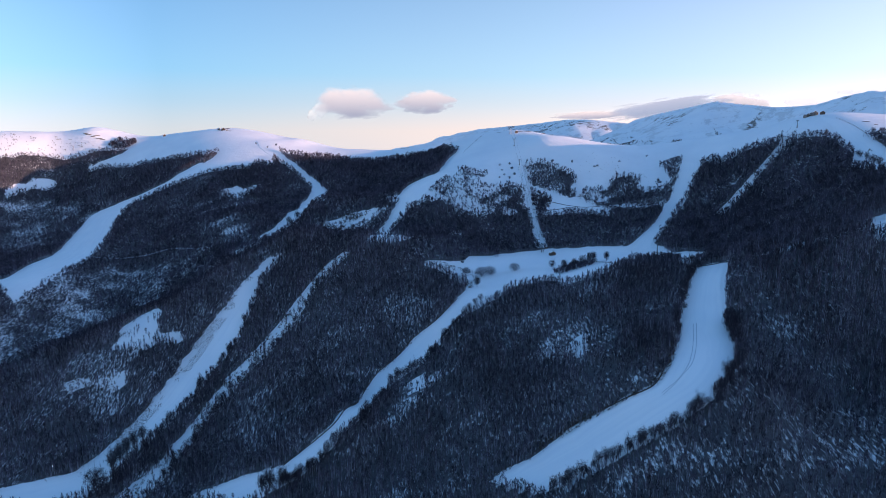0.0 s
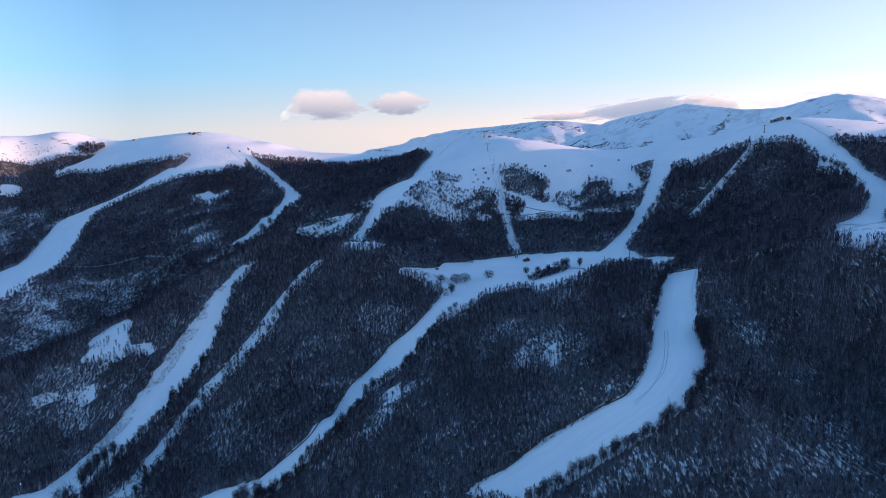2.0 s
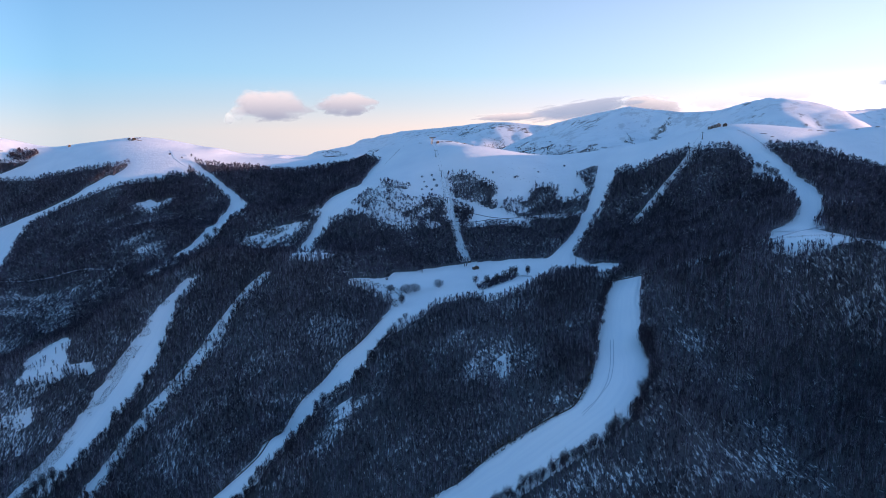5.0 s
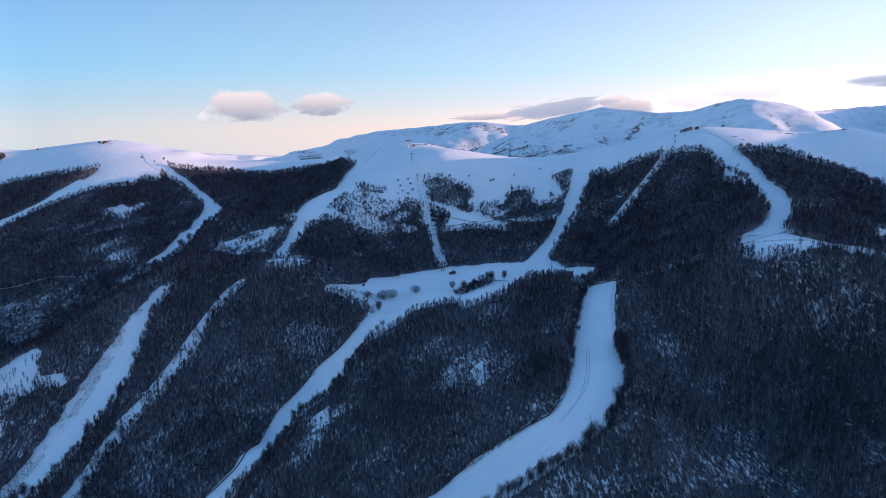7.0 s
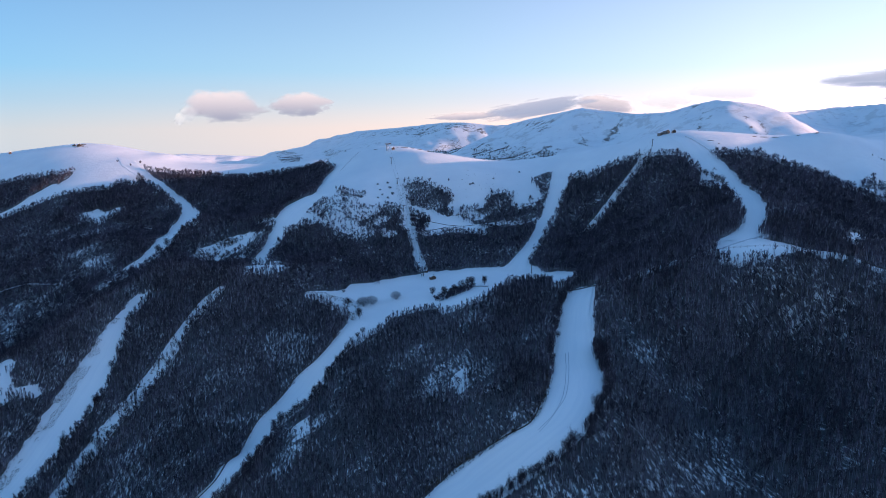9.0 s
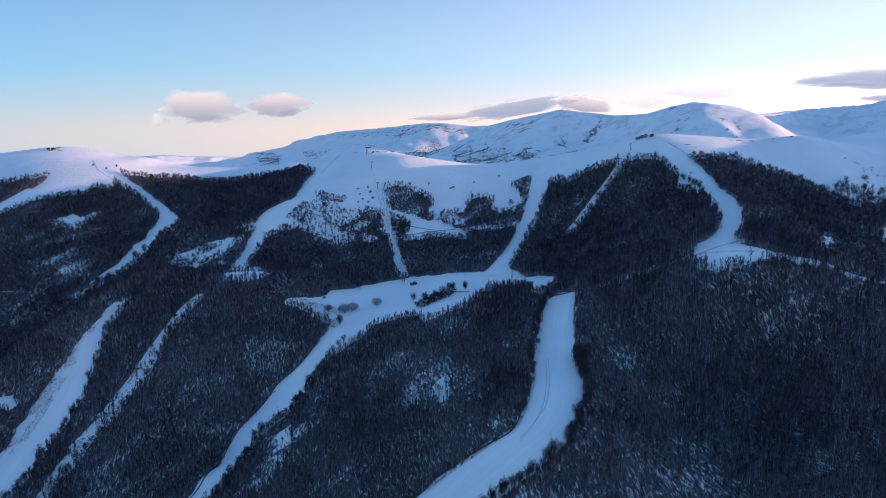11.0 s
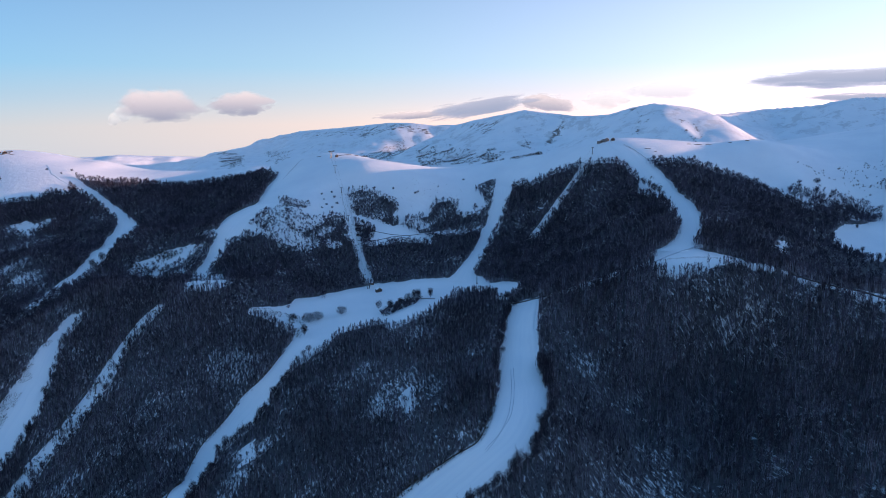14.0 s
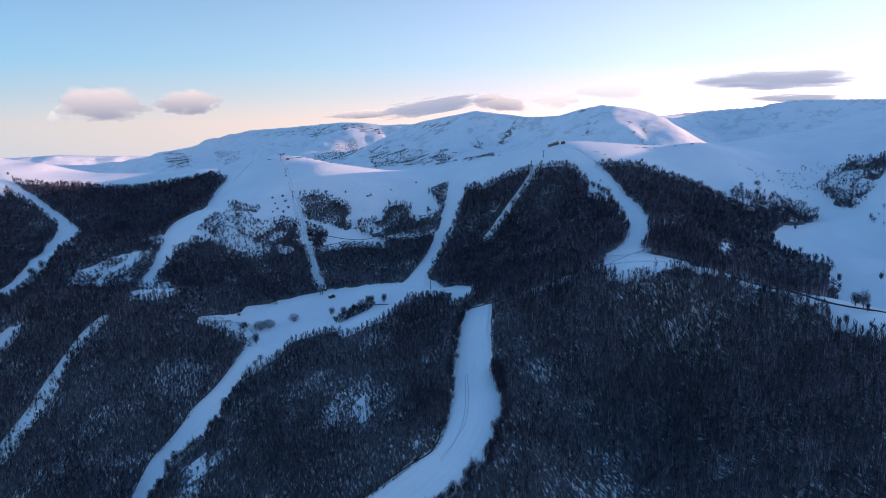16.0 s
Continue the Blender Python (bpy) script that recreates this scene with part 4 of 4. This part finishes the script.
lift_station(112, 1140, 0, "grey steel chairlift top station on the dome crest")
lift_station(115, 762, 0, "small grey chairlift base station on the meadow", 4.6)
lift_station(-502, 1572, 20, "grey steel lift top station on the western summit", 5.0)


# ---- huts ----
def hut(x, y, wide, deep, high, turn, label, group="mountain huts", wall=TIMBER):
    """A small mountain hut: walls on a plinth, gabled roof with lying snow, door, windows and a chimney."""
    top = stand("mountain_hut", x, y, label, "hut", group, turn, 0.3)
    part("plinth", box(bmesh.new(), (wide + 0.3, deep + 0.3, 1.6), (0, 0, 0), 0, 0.05), STONE, top)
    part("wall", box(bmesh.new(), (wide, deep, high), (0, 0, 0.7 + high / 2), 0, 0.04), wall, top)
    rise, e = wide * 0.28, high + 0.7
    bm = bmesh.new()
    rim = [(-wide / 2, -deep / 2), (wide / 2, -deep / 2), (wide / 2, deep / 2), (-wide / 2, deep / 2)]
    low = [bm.verts.new((px, py, e)) for px, py in rim]
    ridge = [bm.verts.new((0, -deep / 2, e + rise)), bm.verts.new((0, deep / 2, e + rise))]
    for f in ((low[0], low[1], ridge[0]), (low[2], low[3], ridge[1]), (low[1], low[2], ridge[1], ridge[0]), (low[3], low[0], ridge[0], ridge[1])):
        bm.faces.new(f)
    part("gable", bm, wall, top)
    for s in (-1, 1):
        bm = bmesh.new()
        slope = math.degrees(math.atan2(rise, wide / 2))
        length = math.hypot(rise, wide / 2) + 0.6
        bmesh.ops.create_cube(bm, size=1.0, matrix=pose(s * (wide / 4 + 0.12), 0, e + rise / 2 + 0.12, 0, s * slope, 0) @ Matrix.Diagonal((length, deep + 0.9, 0.4, 1)))
        bmesh.ops.bevel(bm, geom=bm.edges[:], offset=0.12, segments=2, affect="EDGES")
        part("roof_slope", bm, ROOF_SNOW, top, "snow-covered roof slope")
    door = part("door", box(bmesh.new(), (1.0, 0.12, 2.0), (-wide * 0.2, -deep / 2 - 0.06, 1.7), 0, 0.03), RUBBER, top, "dark plank door")
    part("handle", box(bmesh.new(), (0.14, 0.08, 0.04), (-wide * 0.2 + 0.35, -deep / 2 - 0.15, 1.7)), STEEL, door)
    for px in (wide * 0.12, wide * 0.34):
        win = part("window", box(bmesh.new(), (1.0, 0.1, 1.0), (px, -deep / 2 - 0.05, 0.7 + high * 0.55), 0, 0.03), TIMBER, top)
        part("pane", box(bmesh.new(), (0.8, 0.06, 0.8), (px, -deep / 2 - 0.09, 0.7 + high * 0.55)), GLASS, win)
    part("chimney", box(bmesh.new(), (0.5, 0.5, 1.6), (wide * 0.18, deep * 0.2, e + rise * 0.8), 0, 0.04), STONE, top)
    return top


hut(124, 745, 6.5, 5, 2.6, 12, "small dark wooden hut with a snowy roof on the meadow")
hut(474, 892, 6, 5, 2.8, 20, "small summit hut with a snow-covered roof", wall=STONE)
hut(482, 890, 7.5, 5.5, 3.2, 8, "pale stone summit hut with a snowy roof", wall=STONE)
hut(490, 884, 5, 4, 2.6, -15, "small dark wooden summit hut beside the run")
hut(-512, 1578, 9, 5, 2.6, 25, "low brown wooden hut on the western summit")
hut(-524, 1584, 5, 4, 2.4, 60, "small brown wooden shed on the western summit")
hut(122, 1142, 4, 3.5, 2.4, 15, "small dark operator's hut on the dome crest")
hut(-657, 1596, 5, 4, 2.6, 30, "small dark hut alone on the snowy crest")


# ---- tracks, ruts and fences ----
def strip(name, points, wide, mat, label, category, lift=0.35, group="tracks"):
    """A narrow band laid along the snow."""
    p = np.array(points, float)
    d = np.gradient(p, axis=0)
    n = np.stack([-d[:, 1], d[:, 0]], 1) / np.linalg.norm(d, axis=1, keepdims=True) * wide / 2
    q = smooth_rows(np.hstack([p - n, p + n]), 2.5)
    s = np.array([0, 0.08, 0.5, 0.92, 1.0])
    x, y = q[:, None, 0] * (1 - s) + q[:, None, 2] * s, q[:, None, 1] * (1 - s) + q[:, None, 3] * s
    x, y = x + 0.18 * wide * rough(x, y, 5, 2, 61), y + 0.18 * wide * rough(x, y, 5, 2, 67)
    z = ground_height(x, y) + np.where((s > 0) & (s < 1), lift, -0.4)
    a = (np.arange(len(q) - 1)[:, None] * 5 + np.arange(4)[None]).ravel()
    me = mesh_from(np.stack([x, y, z], -1).reshape(-1, 3), np.stack([a, a + 1, a + 6, a + 5], 1))
    me.materials.append(mat)
    return tagged(new(name, me), label, category, group, "structure")


strip("mountain_road", SPUR_ROAD[:4], 2.4, GRAVEL, "narrow dark mountain road swept of snow", "road", 0.55)
strip("mountain_road", SPUR_ROAD[3:], 2.0, RUT, "narrow snowed-over mountain road climbing through the wood", "road", 0.55)
strip("mountain_road", [(398, 430), (410, 413), (417, 393), (424, 365), (429, 353), (441, 334), (452, 310)], 1.6, GRAVEL, "narrow dark track along the snowy spur", "road", 0.5)
strip("footpath", [(117, 914), (143, 911), (165, 900), (187, 892), (210, 891)], 0.7, GRAVEL, "thin dark path across the snow below the dome", "path")
strip("footpath", [(119, 895), (147, 890), (171, 893), (192, 882)], 0.6, GRAVEL, "thin dark path across the snow below the dome", "path")
strip("footpath", [(-560, 1035), (-507, 1017), (-464, 1019), (-422, 1022), (-366, 989)], 2.0, RUT, "snowy forest track across the western wood", "path", 0.6)
strip("footpath", [(134, 679), (157, 684), (172, 672)], 1.4, GRAVEL, "short dark track beside the meadow trees", "path")
for key, a, b in (("run_three", 1, 9), ("run_four", 5, 11)):
    bank = [(x - 0.07 * (u - x), y - 0.07 * (v - y)) for x, y, u, v in RUNS[key][a:b]]
    strip("earth_bank", bank, 0.7, GRAVEL, "low bank of dark bare earth along the run's edge", "bank", 0.45, "earth banks")
for s in (-1.1, 1.1):
    strip("wheel_rut", [(184 + s, 471), (173 + s, 440), (160 + s, 411), (147 + s, 395 + s), (135, 388 + s)], 0.55, RUT, "shallow vehicle rut in the groomed snow", "rut", 0.52, "wheel ruts")


def rail_fence(points, gap, label):
    p = smooth_rows([(x, y, x, y) for x, y in points], gap)[:, :2]
    z = ground_height(p[:, 0], p[:, 1])
    top = new("snow_fence")
    top.location = (p[0, 0], p[0, 1], z[0])
    tagged(top, label, "fence", "fences")
    o = Vector((p[0, 0], p[0, 1], z[0]))
    spots = [Vector((a, b, c)) - o for (a, b), c in zip(p, z)]
    for q in spots:
        part("post", tube(bmesh.new(), q - Vector((0, 0, 0.5)), q + Vector((0, 0, 1.7)), 0.09, 0.08, 6), TIMBER, top)
    for a, b in zip(spots, spots[1:]):
        for h in (0.7, 1.4):
            part("rail", tube(bmesh.new(), a + Vector((0, 0, h)), b + Vector((0, 0, h)), 0.06, None, 4), TIMBER, top)
    return top


rail_fence([(33, 1117), (44, 1141), (54, 1161), (69, 1187)], 5.0, "thin wooden snow fence up the dome's flank")
rail_fence([(334, 531), (345, 521), (355, 506), (362, 495), (370, 480)], 5.0, "dark wooden fence along the snowy spur road")
rail_fence([(-350, 540), (-343, 534), (-338, 530)], 3.0, "dark wooden fence at the foot of the run")
rail_fence([(490, 852), (494, 830), (496, 806), (494, 790)], 5.0, "wooden fence along the edge of the summit run")


def lamp_post(x, y):
    top = stand("lamp_post", x, y, "slim steel lamp post with a lit white lamp", "lamp")
    part("pole", tube(bmesh.new(), (0, 0, -0.5), (0, 0, 6), 0.1, 0.06, 8), STEEL, top)
    part("arm", tube(bmesh.new(), (0, 0, 5.9), (0, -1.0, 6.2), 0.05, None, 6), STEEL, top)
    m, n, l, bsdf = material("lit_lamp")
    bsdf.inputs["Emission Color"].default_value, bsdf.inputs["Emission Strength"].default_value = (1, 0.97, 0.92, 1), 6.0
    part("lamp_head", box(bmesh.new(), (0.7, 0.5, 0.25), (0, -1.1, 6.15), 0, 0.06), m, top, "glowing white lamp head")


lamp_post(-338, 542)


# ---- rocks ----
def outcrop(x, y, size, seed):
    bm = bmesh.new()
    bmesh.ops.create_icosphere(bm, subdivisions=3, radius=1.0)
    for v in bm.verts:
        k = 1 + 0.45 * noise.noise(v.co * 1.3 + Vector((seed * 3.1, 0, 0))) + 0.2 * noise.noise(v.co * 3.7 + Vector((0, seed, 0)))
        v.co = Vector((v.co.x * size * 1.5 * k, v.co.y * size * 0.5 * k, v.co.z * size * 0.14 * k))
    me = bpy.data.meshes.new("rock_outcrop")
    bm.to_mesh(me)
    bm.free()
    me.materials.append(ROCK)
    ob = new("rock_outcrop", me)
    ob.matrix_world = pose(x, y, float(ground_height(np.array([float(x)]), np.array([float(y)]))[0]), 0, 0, seed * 47 % 60 - 30)
    return tagged(ob, "low grey rock outcrop breaking through the snow", "rock", "rock outcrops")


for k, (x, y, s) in enumerate(((-911, 1593, 4), (-901, 1587, 5), (-842, 1597, 4), (-835, 1594, 5), (-823, 1590, 5), (-814, 1594, 4), (-806, 1587, 5), (-798, 1586, 4), (-874, 1585, 3), (513, 829, 2.5), (519, 818, 2.2), (588, 845, 3), (600, 842, 4),
                               (615, 838, 3), (667, 822, 4), (645, 830, 3), (130, 1150, 3), (142, 1151, 4), (154, 1150, 3.5), (166, 1145, 4), (178, 1140, 4), (190, 1134, 3.5), (202, 1127, 3), (95, 1165, 3), (-496, 1570, 3), (-516, 1572, 4))):
    outcrop(x, y, s, k)


# ---- lone trees ----
def lone_tree(x, y, high, broad, seed, twigs=75):
    """A leafless broad-crowned tree: forked trunk with limbs, and a crown of fine twigs."""
    rng = np.random.default_rng(seed)
    shrubby = broad > 1.1
    top = stand("bare_tree", x, y, "low rounded leafless shrub on open snow" if shrubby else "leafless tree with a wide fine-twigged crown in snow",
                "shrub" if shrubby else "tree", "lone trees", rng.random() * 360, 0.3)
    bm = bmesh.new()
    twig_co = []
    tube(bm, (0, 0, -0.6), (0, 0, high * (0.1 if shrubby else 0.3)), 0.022 * high, 0.016 * high, 7)
    limbs = 16 if shrubby else 13
    for k in range(limbs):
        t = high * (0.05 + 0.1 * rng.random() if shrubby else 0.16 + 0.3 * k / limbs)
        a = Vector((0, 0, t))
        turn = 2.4 * k + rng.random()
        reach = high * (0.28 + 0.16 * rng.random()) * min(broad, 1.5) * (1.0 if shrubby else 0.8)
        rise = high * ((0.35 + 0.4 * rng.random()) if shrubby else (0.30 + 0.38 * rng.random()))
        b = a + Vector((math.cos(turn) * reach * 0.55, math.sin(turn) * reach * 0.55, rise * 0.6))
        c = a + Vector((math.cos(turn) * reach, math.sin(turn) * reach, rise))
        tube(bm, a, b, 0.010 * high, 0.006 * high, 5)
        tube(bm, b, c, 0.006 * high, 0.002 * high, 4)
        for _ in range(twigs):
            s = rng.random()
            p = np.array(a.lerp(b, 0.4 + 0.6 * s) if rng.random() < 0.35 else b.lerp(c, s)) + rng.normal(0, 0.055, 3) * high * min(broad, 1.2)
            u = rng.normal(0, 1, 3)
            u *= rng.random() ** 0.4 / np.linalg.norm(u)
            if shrubby:
                p = np.array([0.42 * broad * u[0], 0.42 * broad * u[1], 0.45 + 0.42 * u[2]]) * high
            elif rng.random() < 0.7:
                p = np.array([0.40 * broad * u[0], 0.40 * broad * u[1], 0.53 + 0.41 * u[2]]) * high
            p[2] = max(p[2], 0.05 * high)
            d = rng.normal(0, 0.8, 3) + np.array([math.cos(turn) * 0.5, math.sin(turn) * 0.5, 0.9])
            if shrubby:
                d = p / high + rng.normal(0, 0.35, 3) * 0.6
            d /= np.linalg.norm(d)
            f = np.cross(d, rng.normal(0, 1, 3))
            f *= high * 0.0055 / np.linalg.norm(f)
            q = p + d * high * (0.09 + 0.13 * rng.random())
            twig_co += [p - f, p + f, q]
    part("trunk", bm, BARK, top)
    me = mesh_from(np.array(twig_co), np.arange(len(twig_co)).reshape(-1, 3), "crown")
    me.materials.append(TWIGS)
    crown = new("crown", me)
    crown.parent = top
    return top


LONE_TREES = [(-280, 502, 26, 0.9), (-280, 531, 22, 0.5), (-279, 541, 21, 0.5), (-277, 550, 19, 0.5), (-274, 558, 18, 0.6), (-267, 511, 19, 0.7), (-270, 566, 16, 0.6), (-235, 620, 15, 0.6), (-217, 655, 14, 0.6),
              (-122, 441, 18, 0.6), (-112, 439, 17, 0.6), (-101, 437, 14, 0.6), (-93, 443, 13, 0.6), (-128, 443, 15, 0.6), (75, 686, 10, 1.3), (25, 700, 8.5, 1.2), (41, 687, 12, 1.2), (50, 687, 11, 1.3), (35, 659, 12, 0.7)]
MORE_TREES = [(154, 691, 11, 0.7), (156, 682, 12.5, 0.7), (146, 679, 11.5, 1.2), (170, 683, 11, 0.7), (135, 675, 9, 0.7), (124, 671, 9.5, 0.9), (226, 597, 9, 0.8), (24, 739, 4.5, 1.3), (22, 730, 4, 1.2), (465, 826, 5, 0.8), (113, 678, 9, 1.0),
              (-258, 960, 13, 0.7), (-235, 1013, 14, 0.8), (-225, 1025, 14, 0.8), (433, 348, 12, 0.7), (436, 344, 12.5, 0.8), (434, 339, 7, 0.5), (413, 352, 7, 0.6), (415, 339, 7, 0.7)]
EAST_TREES = [(693, 719, 8, 1.3), (630, 582, 7, 0.8), (665, 625, 7, 0.7), (560, 470, 9, 0.6), (575, 440, 8, 0.6), (502, 795, 8, 0.9), (513, 797, 6, 1.2), (560, 790, 6, 0.8)]
DOME_SHRUBS = [(84, 1005, 3.5, 1.3), (86, 990, 3, 1.3), (99, 1006, 4, 1.2), (101, 993, 4.5, 1.2), (103, 976, 5, 1.2), (88, 975, 3.5, 1.3), (81, 967, 3, 1.3), (95, 966, 4, 1.2), (161, 992, 3.5, 1.2), (187, 981, 4.5, 0.8), (217, 967, 4, 1.2), (221, 968, 4, 1.2),
               (299, 994, 3.5, 1.2), (255, 979, 3, 1.3), (296, 925, 5, 0.9), (297, 919, 4, 1.2), (-405, 1462, 5, 1.2), (-375, 1440, 5, 1.0), (-360, 1455, 7, 0.9)]
for k, (x, y, h, b) in enumerate(LONE_TREES + MORE_TREES + EAST_TREES + DOME_SHRUBS):
    lone_tree(x, y, h, b, 900 + k)


# ---- undergrowth: shrubs and stubble on the rough edges of the runs ----
SHRUB_SHAPES = [tree_shape(shape_rng, 3, 32, 0.045, 0.40, 0.06, 0.25, 0.26) for _ in range(8)]


def shrubs(name, poly, count, low, high, label, seed, wood=None):
    rng = np.random.default_rng(seed)
    p = np.array(poly, float)
    x = rng.uniform(p[:, 0].min(), p[:, 0].max(), count * 6)
    y = rng.uniform(p[:, 1].min(), p[:, 1].max(), count * 6)
    m = inside(poly, x, y) & (rough(x, y, 14, 2, seed) > (-0.45 if wood else -0.2))
    x, y = x[m][:count], y[m][:count]
    if len(x):
        ob = grove(name, x, y, rng.uniform(low, high, len(x)) ** 1.0, SHRUB_SHAPES, (wood or SCRUB, wood or SCRUB), label, seed)
        ob["category"] = "shrubs"


def edge_band(rows, a, b):
    """The outline of a band between two shares of a run's width."""
    r = np.array(rows, float)
    mix = lambda s: [tuple(v) for v in r[:, :2] * (1 - s) + r[:, 2:] * s]
    return mix(a) + mix(b)[::-1]


shrubs("stubble", edge_band(RUNS["run_one"][1:7], -0.12, 0.34), 2600, 0.5, 1.5, "dry brown stubble along the run's rough edge", 301)
shrubs("stubble", edge_band(RUNS["run_four"][3:12], -0.16, 0.03), 1500, 0.5, 2.0, "dark scrub along the broad run's bank", 302)
shrubs("stubble", edge_band(RUNS["run_two"], -0.3, 1.3), 1500, 0.8, 3.0, "scattered dark shrubs in the narrow snow cut", 303)
shrubs("stubble", edge_band(RUNS["run_three"][1:10], -0.22, 0.03), 1500, 0.6, 2.0, "dark scrub along the long run's bank", 304)
shrubs("stubble", MEADOW[:2] + [(40, 700), (30, 650)] + MEADOW[-3:], 900, 0.4, 1.4, "low stubble on the meadow's edge", 305)
shrubs("thicket", CREST_CLUMP, 160, 5.0, 9.0, "dark leafless thicket on the western crest", 318, TWIGS)
shrubs("stubble", BARE_FOOT, 60, 1.5, 4.0, "dark shrubs in the snow at the run's foot", 319, TWIGS)
shrubs("hedge", HEDGE, 230, 2.0, 5.0, "row of dark leafless bushes along the meadow's lower edge", 317, TWIGS)
shrubs("stubble", BARE_BOWL, 330, 1.0, 4.0, "shrubs and rocks in a snowy forest gap", 306)
shrubs("stubble", BARE_ROCKY, 200, 0.8, 2.6, "low scrub in a snowy forest gap", 307)
shrubs("stubble", BRUSH, 500, 1.6, 4.5, "dense dark scrub on the snowy dome flank", 308, TWIGS)
shrubs("stubble", CLUMP_SMALL, 170, 2.0, 6.0, "dark scrub along the dome path", 315, TWIGS)
shrubs("stubble", SCATTER_EAST, 200, 1.6, 4.0, "dark scrub clumps on the eastern slope", 316, TWIGS)
shrubs("stubble", [(200, 1000), (280, 990), (300, 930), (210, 910), (190, 950)], 160, 0.4, 1.1, "low tufts breaking through the snow of the dome", 309)
shrubs("stubble", edge_band(RUNS["lift_cut_east"], -1.0, 2.0), 160, 0.8, 2.2, "low scrub under the drag lift", 310)
shrubs("stubble", [(440, 735), (478, 760), (470, 715), (452, 690), (436, 690)], 130, 0.8, 2.4, "low scrub beside the summit run", 311)
shrubs("stubble", [(-1100, 1560), (-900, 1580), (-800, 1575), (-830, 1530), (-1100, 1490)], 260, 1.5, 4.0, "dark shrubs below the western crest", 312)
shrubs("stubble", [(690, 760), (850, 770), (870, 690), (740, 690)], 140, 1.0, 3.5, "dark shrubs scattered on the eastern slope", 313)
shrubs("stubble", edge_band(RUNS["lift_cut"], -0.3, 1.3), 140, 0.6, 1.8, "low scrub under the chairlift", 314)


# ---- trees at the wood's edge along the runs ----
edge_rng = np.random.default_rng(61)
EDGE_KINDS = []


def edge_tree(x, y, high):
    k = int(edge_rng.integers(0, 6))
    if len(EDGE_KINDS) < 6:
        first = lone_tree(x, y, 13.0, 0.75 + 0.06 * len(EDGE_KINDS), 1500 + len(EDGE_KINDS), 56)
        EDGE_KINDS.append(tagged(first, "leafless beech with a fine crown at the wood's edge", "tree", "edge trees"))
        return
    z = float(ground_height(np.array([x]), np.array([y]))[0]) - 0.3
    copy_thing(EDGE_KINDS[k], pose(x, y, z, 0, 0, edge_rng.random() * 360) @ Matrix.Diagonal((high / 13.0, high / 13.0, high / 13.0, 1)))


for key, side, a, b, gap in (("run_four", 1, 3, 12, 2.6), ("run_four", 0, 0, 5, 5.0), ("run_three", 1, 1, 10, 3.2), ("run_one", 1, 1, 8, 5.5), ("run_two", 1, 1, 9, 7.0), ("run_bowl", 1, 5, 10, 9.0), ("run_summit", 0, 2, 7, 9.0)):
    rows = smooth_rows(RUNS[key][a:b], gap)
    for r in rows:
        rim, other = (r[2:], r[:2]) if side else (r[:2], r[2:])
        out = (rim - other) / np.linalg.norm(rim - other)
        spot = rim + out * edge_rng.uniform(0.0, 5.0) + edge_rng.normal(0, 1.0, 2)
        if edge_rng.random() < 0.85:
            edge_tree(float(spot[0]), float(spot[1]), float(edge_rng.uniform(6.0, 10.5)))


# ---- clouds, over four kilometres off ----
PINK_CLOUD = cloud_material("pink_cloud", (0.47, 0.42, 0.46), (1.32, 0.96, 0.78), 0.58)
GREY_CLOUD = cloud_material("grey_cloud", (0.40, 0.42, 0.51), (0.68, 0.60, 0.62), 0.6)
FAINT_CLOUD = cloud_material("faint_cloud", (0.85, 0.74, 0.68), (1.5, 1.2, 0.95), 0.25)
for label, cx, cy, cz, half_wide, half_high, grey, tilt in (
    ("pink puffy evening cloud", -569, 4216, 465, 292, 118, 0, 0),
    ("pink puffy evening cloud", -122, 4253, 480, 222, 92, 0, 0),
    ("small grey cloud wisp", -758, 4183, 425, 60, 55, 2, 0),
    ("small grey cloud wisp", -810, 4175, 390, 38, 45, 2, 0),
    ("long grey violet cloud", 1300, 4050, 446, 440, 62, 1, -8),
    ("pink puff at the end of the long cloud", 1700, 3905, 466, 200, 66, 0, 6),
    ("thin pink cloud streak", 883, 4165, 402, 284, 29, 0, -2),
    ("faint ragged evening cloud", 2010, 3755, 483, 168, 66, 2, 0),
    ("faint ragged evening cloud", 2298, 3587, 531, 291, 59, 2, 0),
    ("broad grey evening cloud", 3000, 3025, 566, 560, 60, 1, 0),
    ("thin grey cloud streak", 3064, 2960, 466, 298, 28, 1, 0),
):
    sheets = []
    for depth in (-0.15, 0.0, 0.15):
        sheets += [(-1.2, depth, -1.2), (1.2, depth, -1.2), (1.2, depth, 1.2), (-1.2, depth, 1.2)]
    me = mesh_from(np.array(sheets), np.arange(12).reshape(-1, 4))
    me.materials.append((PINK_CLOUD, GREY_CLOUD, FAINT_CLOUD)[grey])
    cloud = tagged(new("cloud", me), label + " above the ridge", "cloud", "clouds", "structure")
    cloud.matrix_world = pose(cx, cy, cz, 0, tilt, -math.degrees(math.atan2(cx, cy))) @ Matrix.Diagonal((half_wide, half_wide, half_high, 1))
    cloud.visible_shadow = False
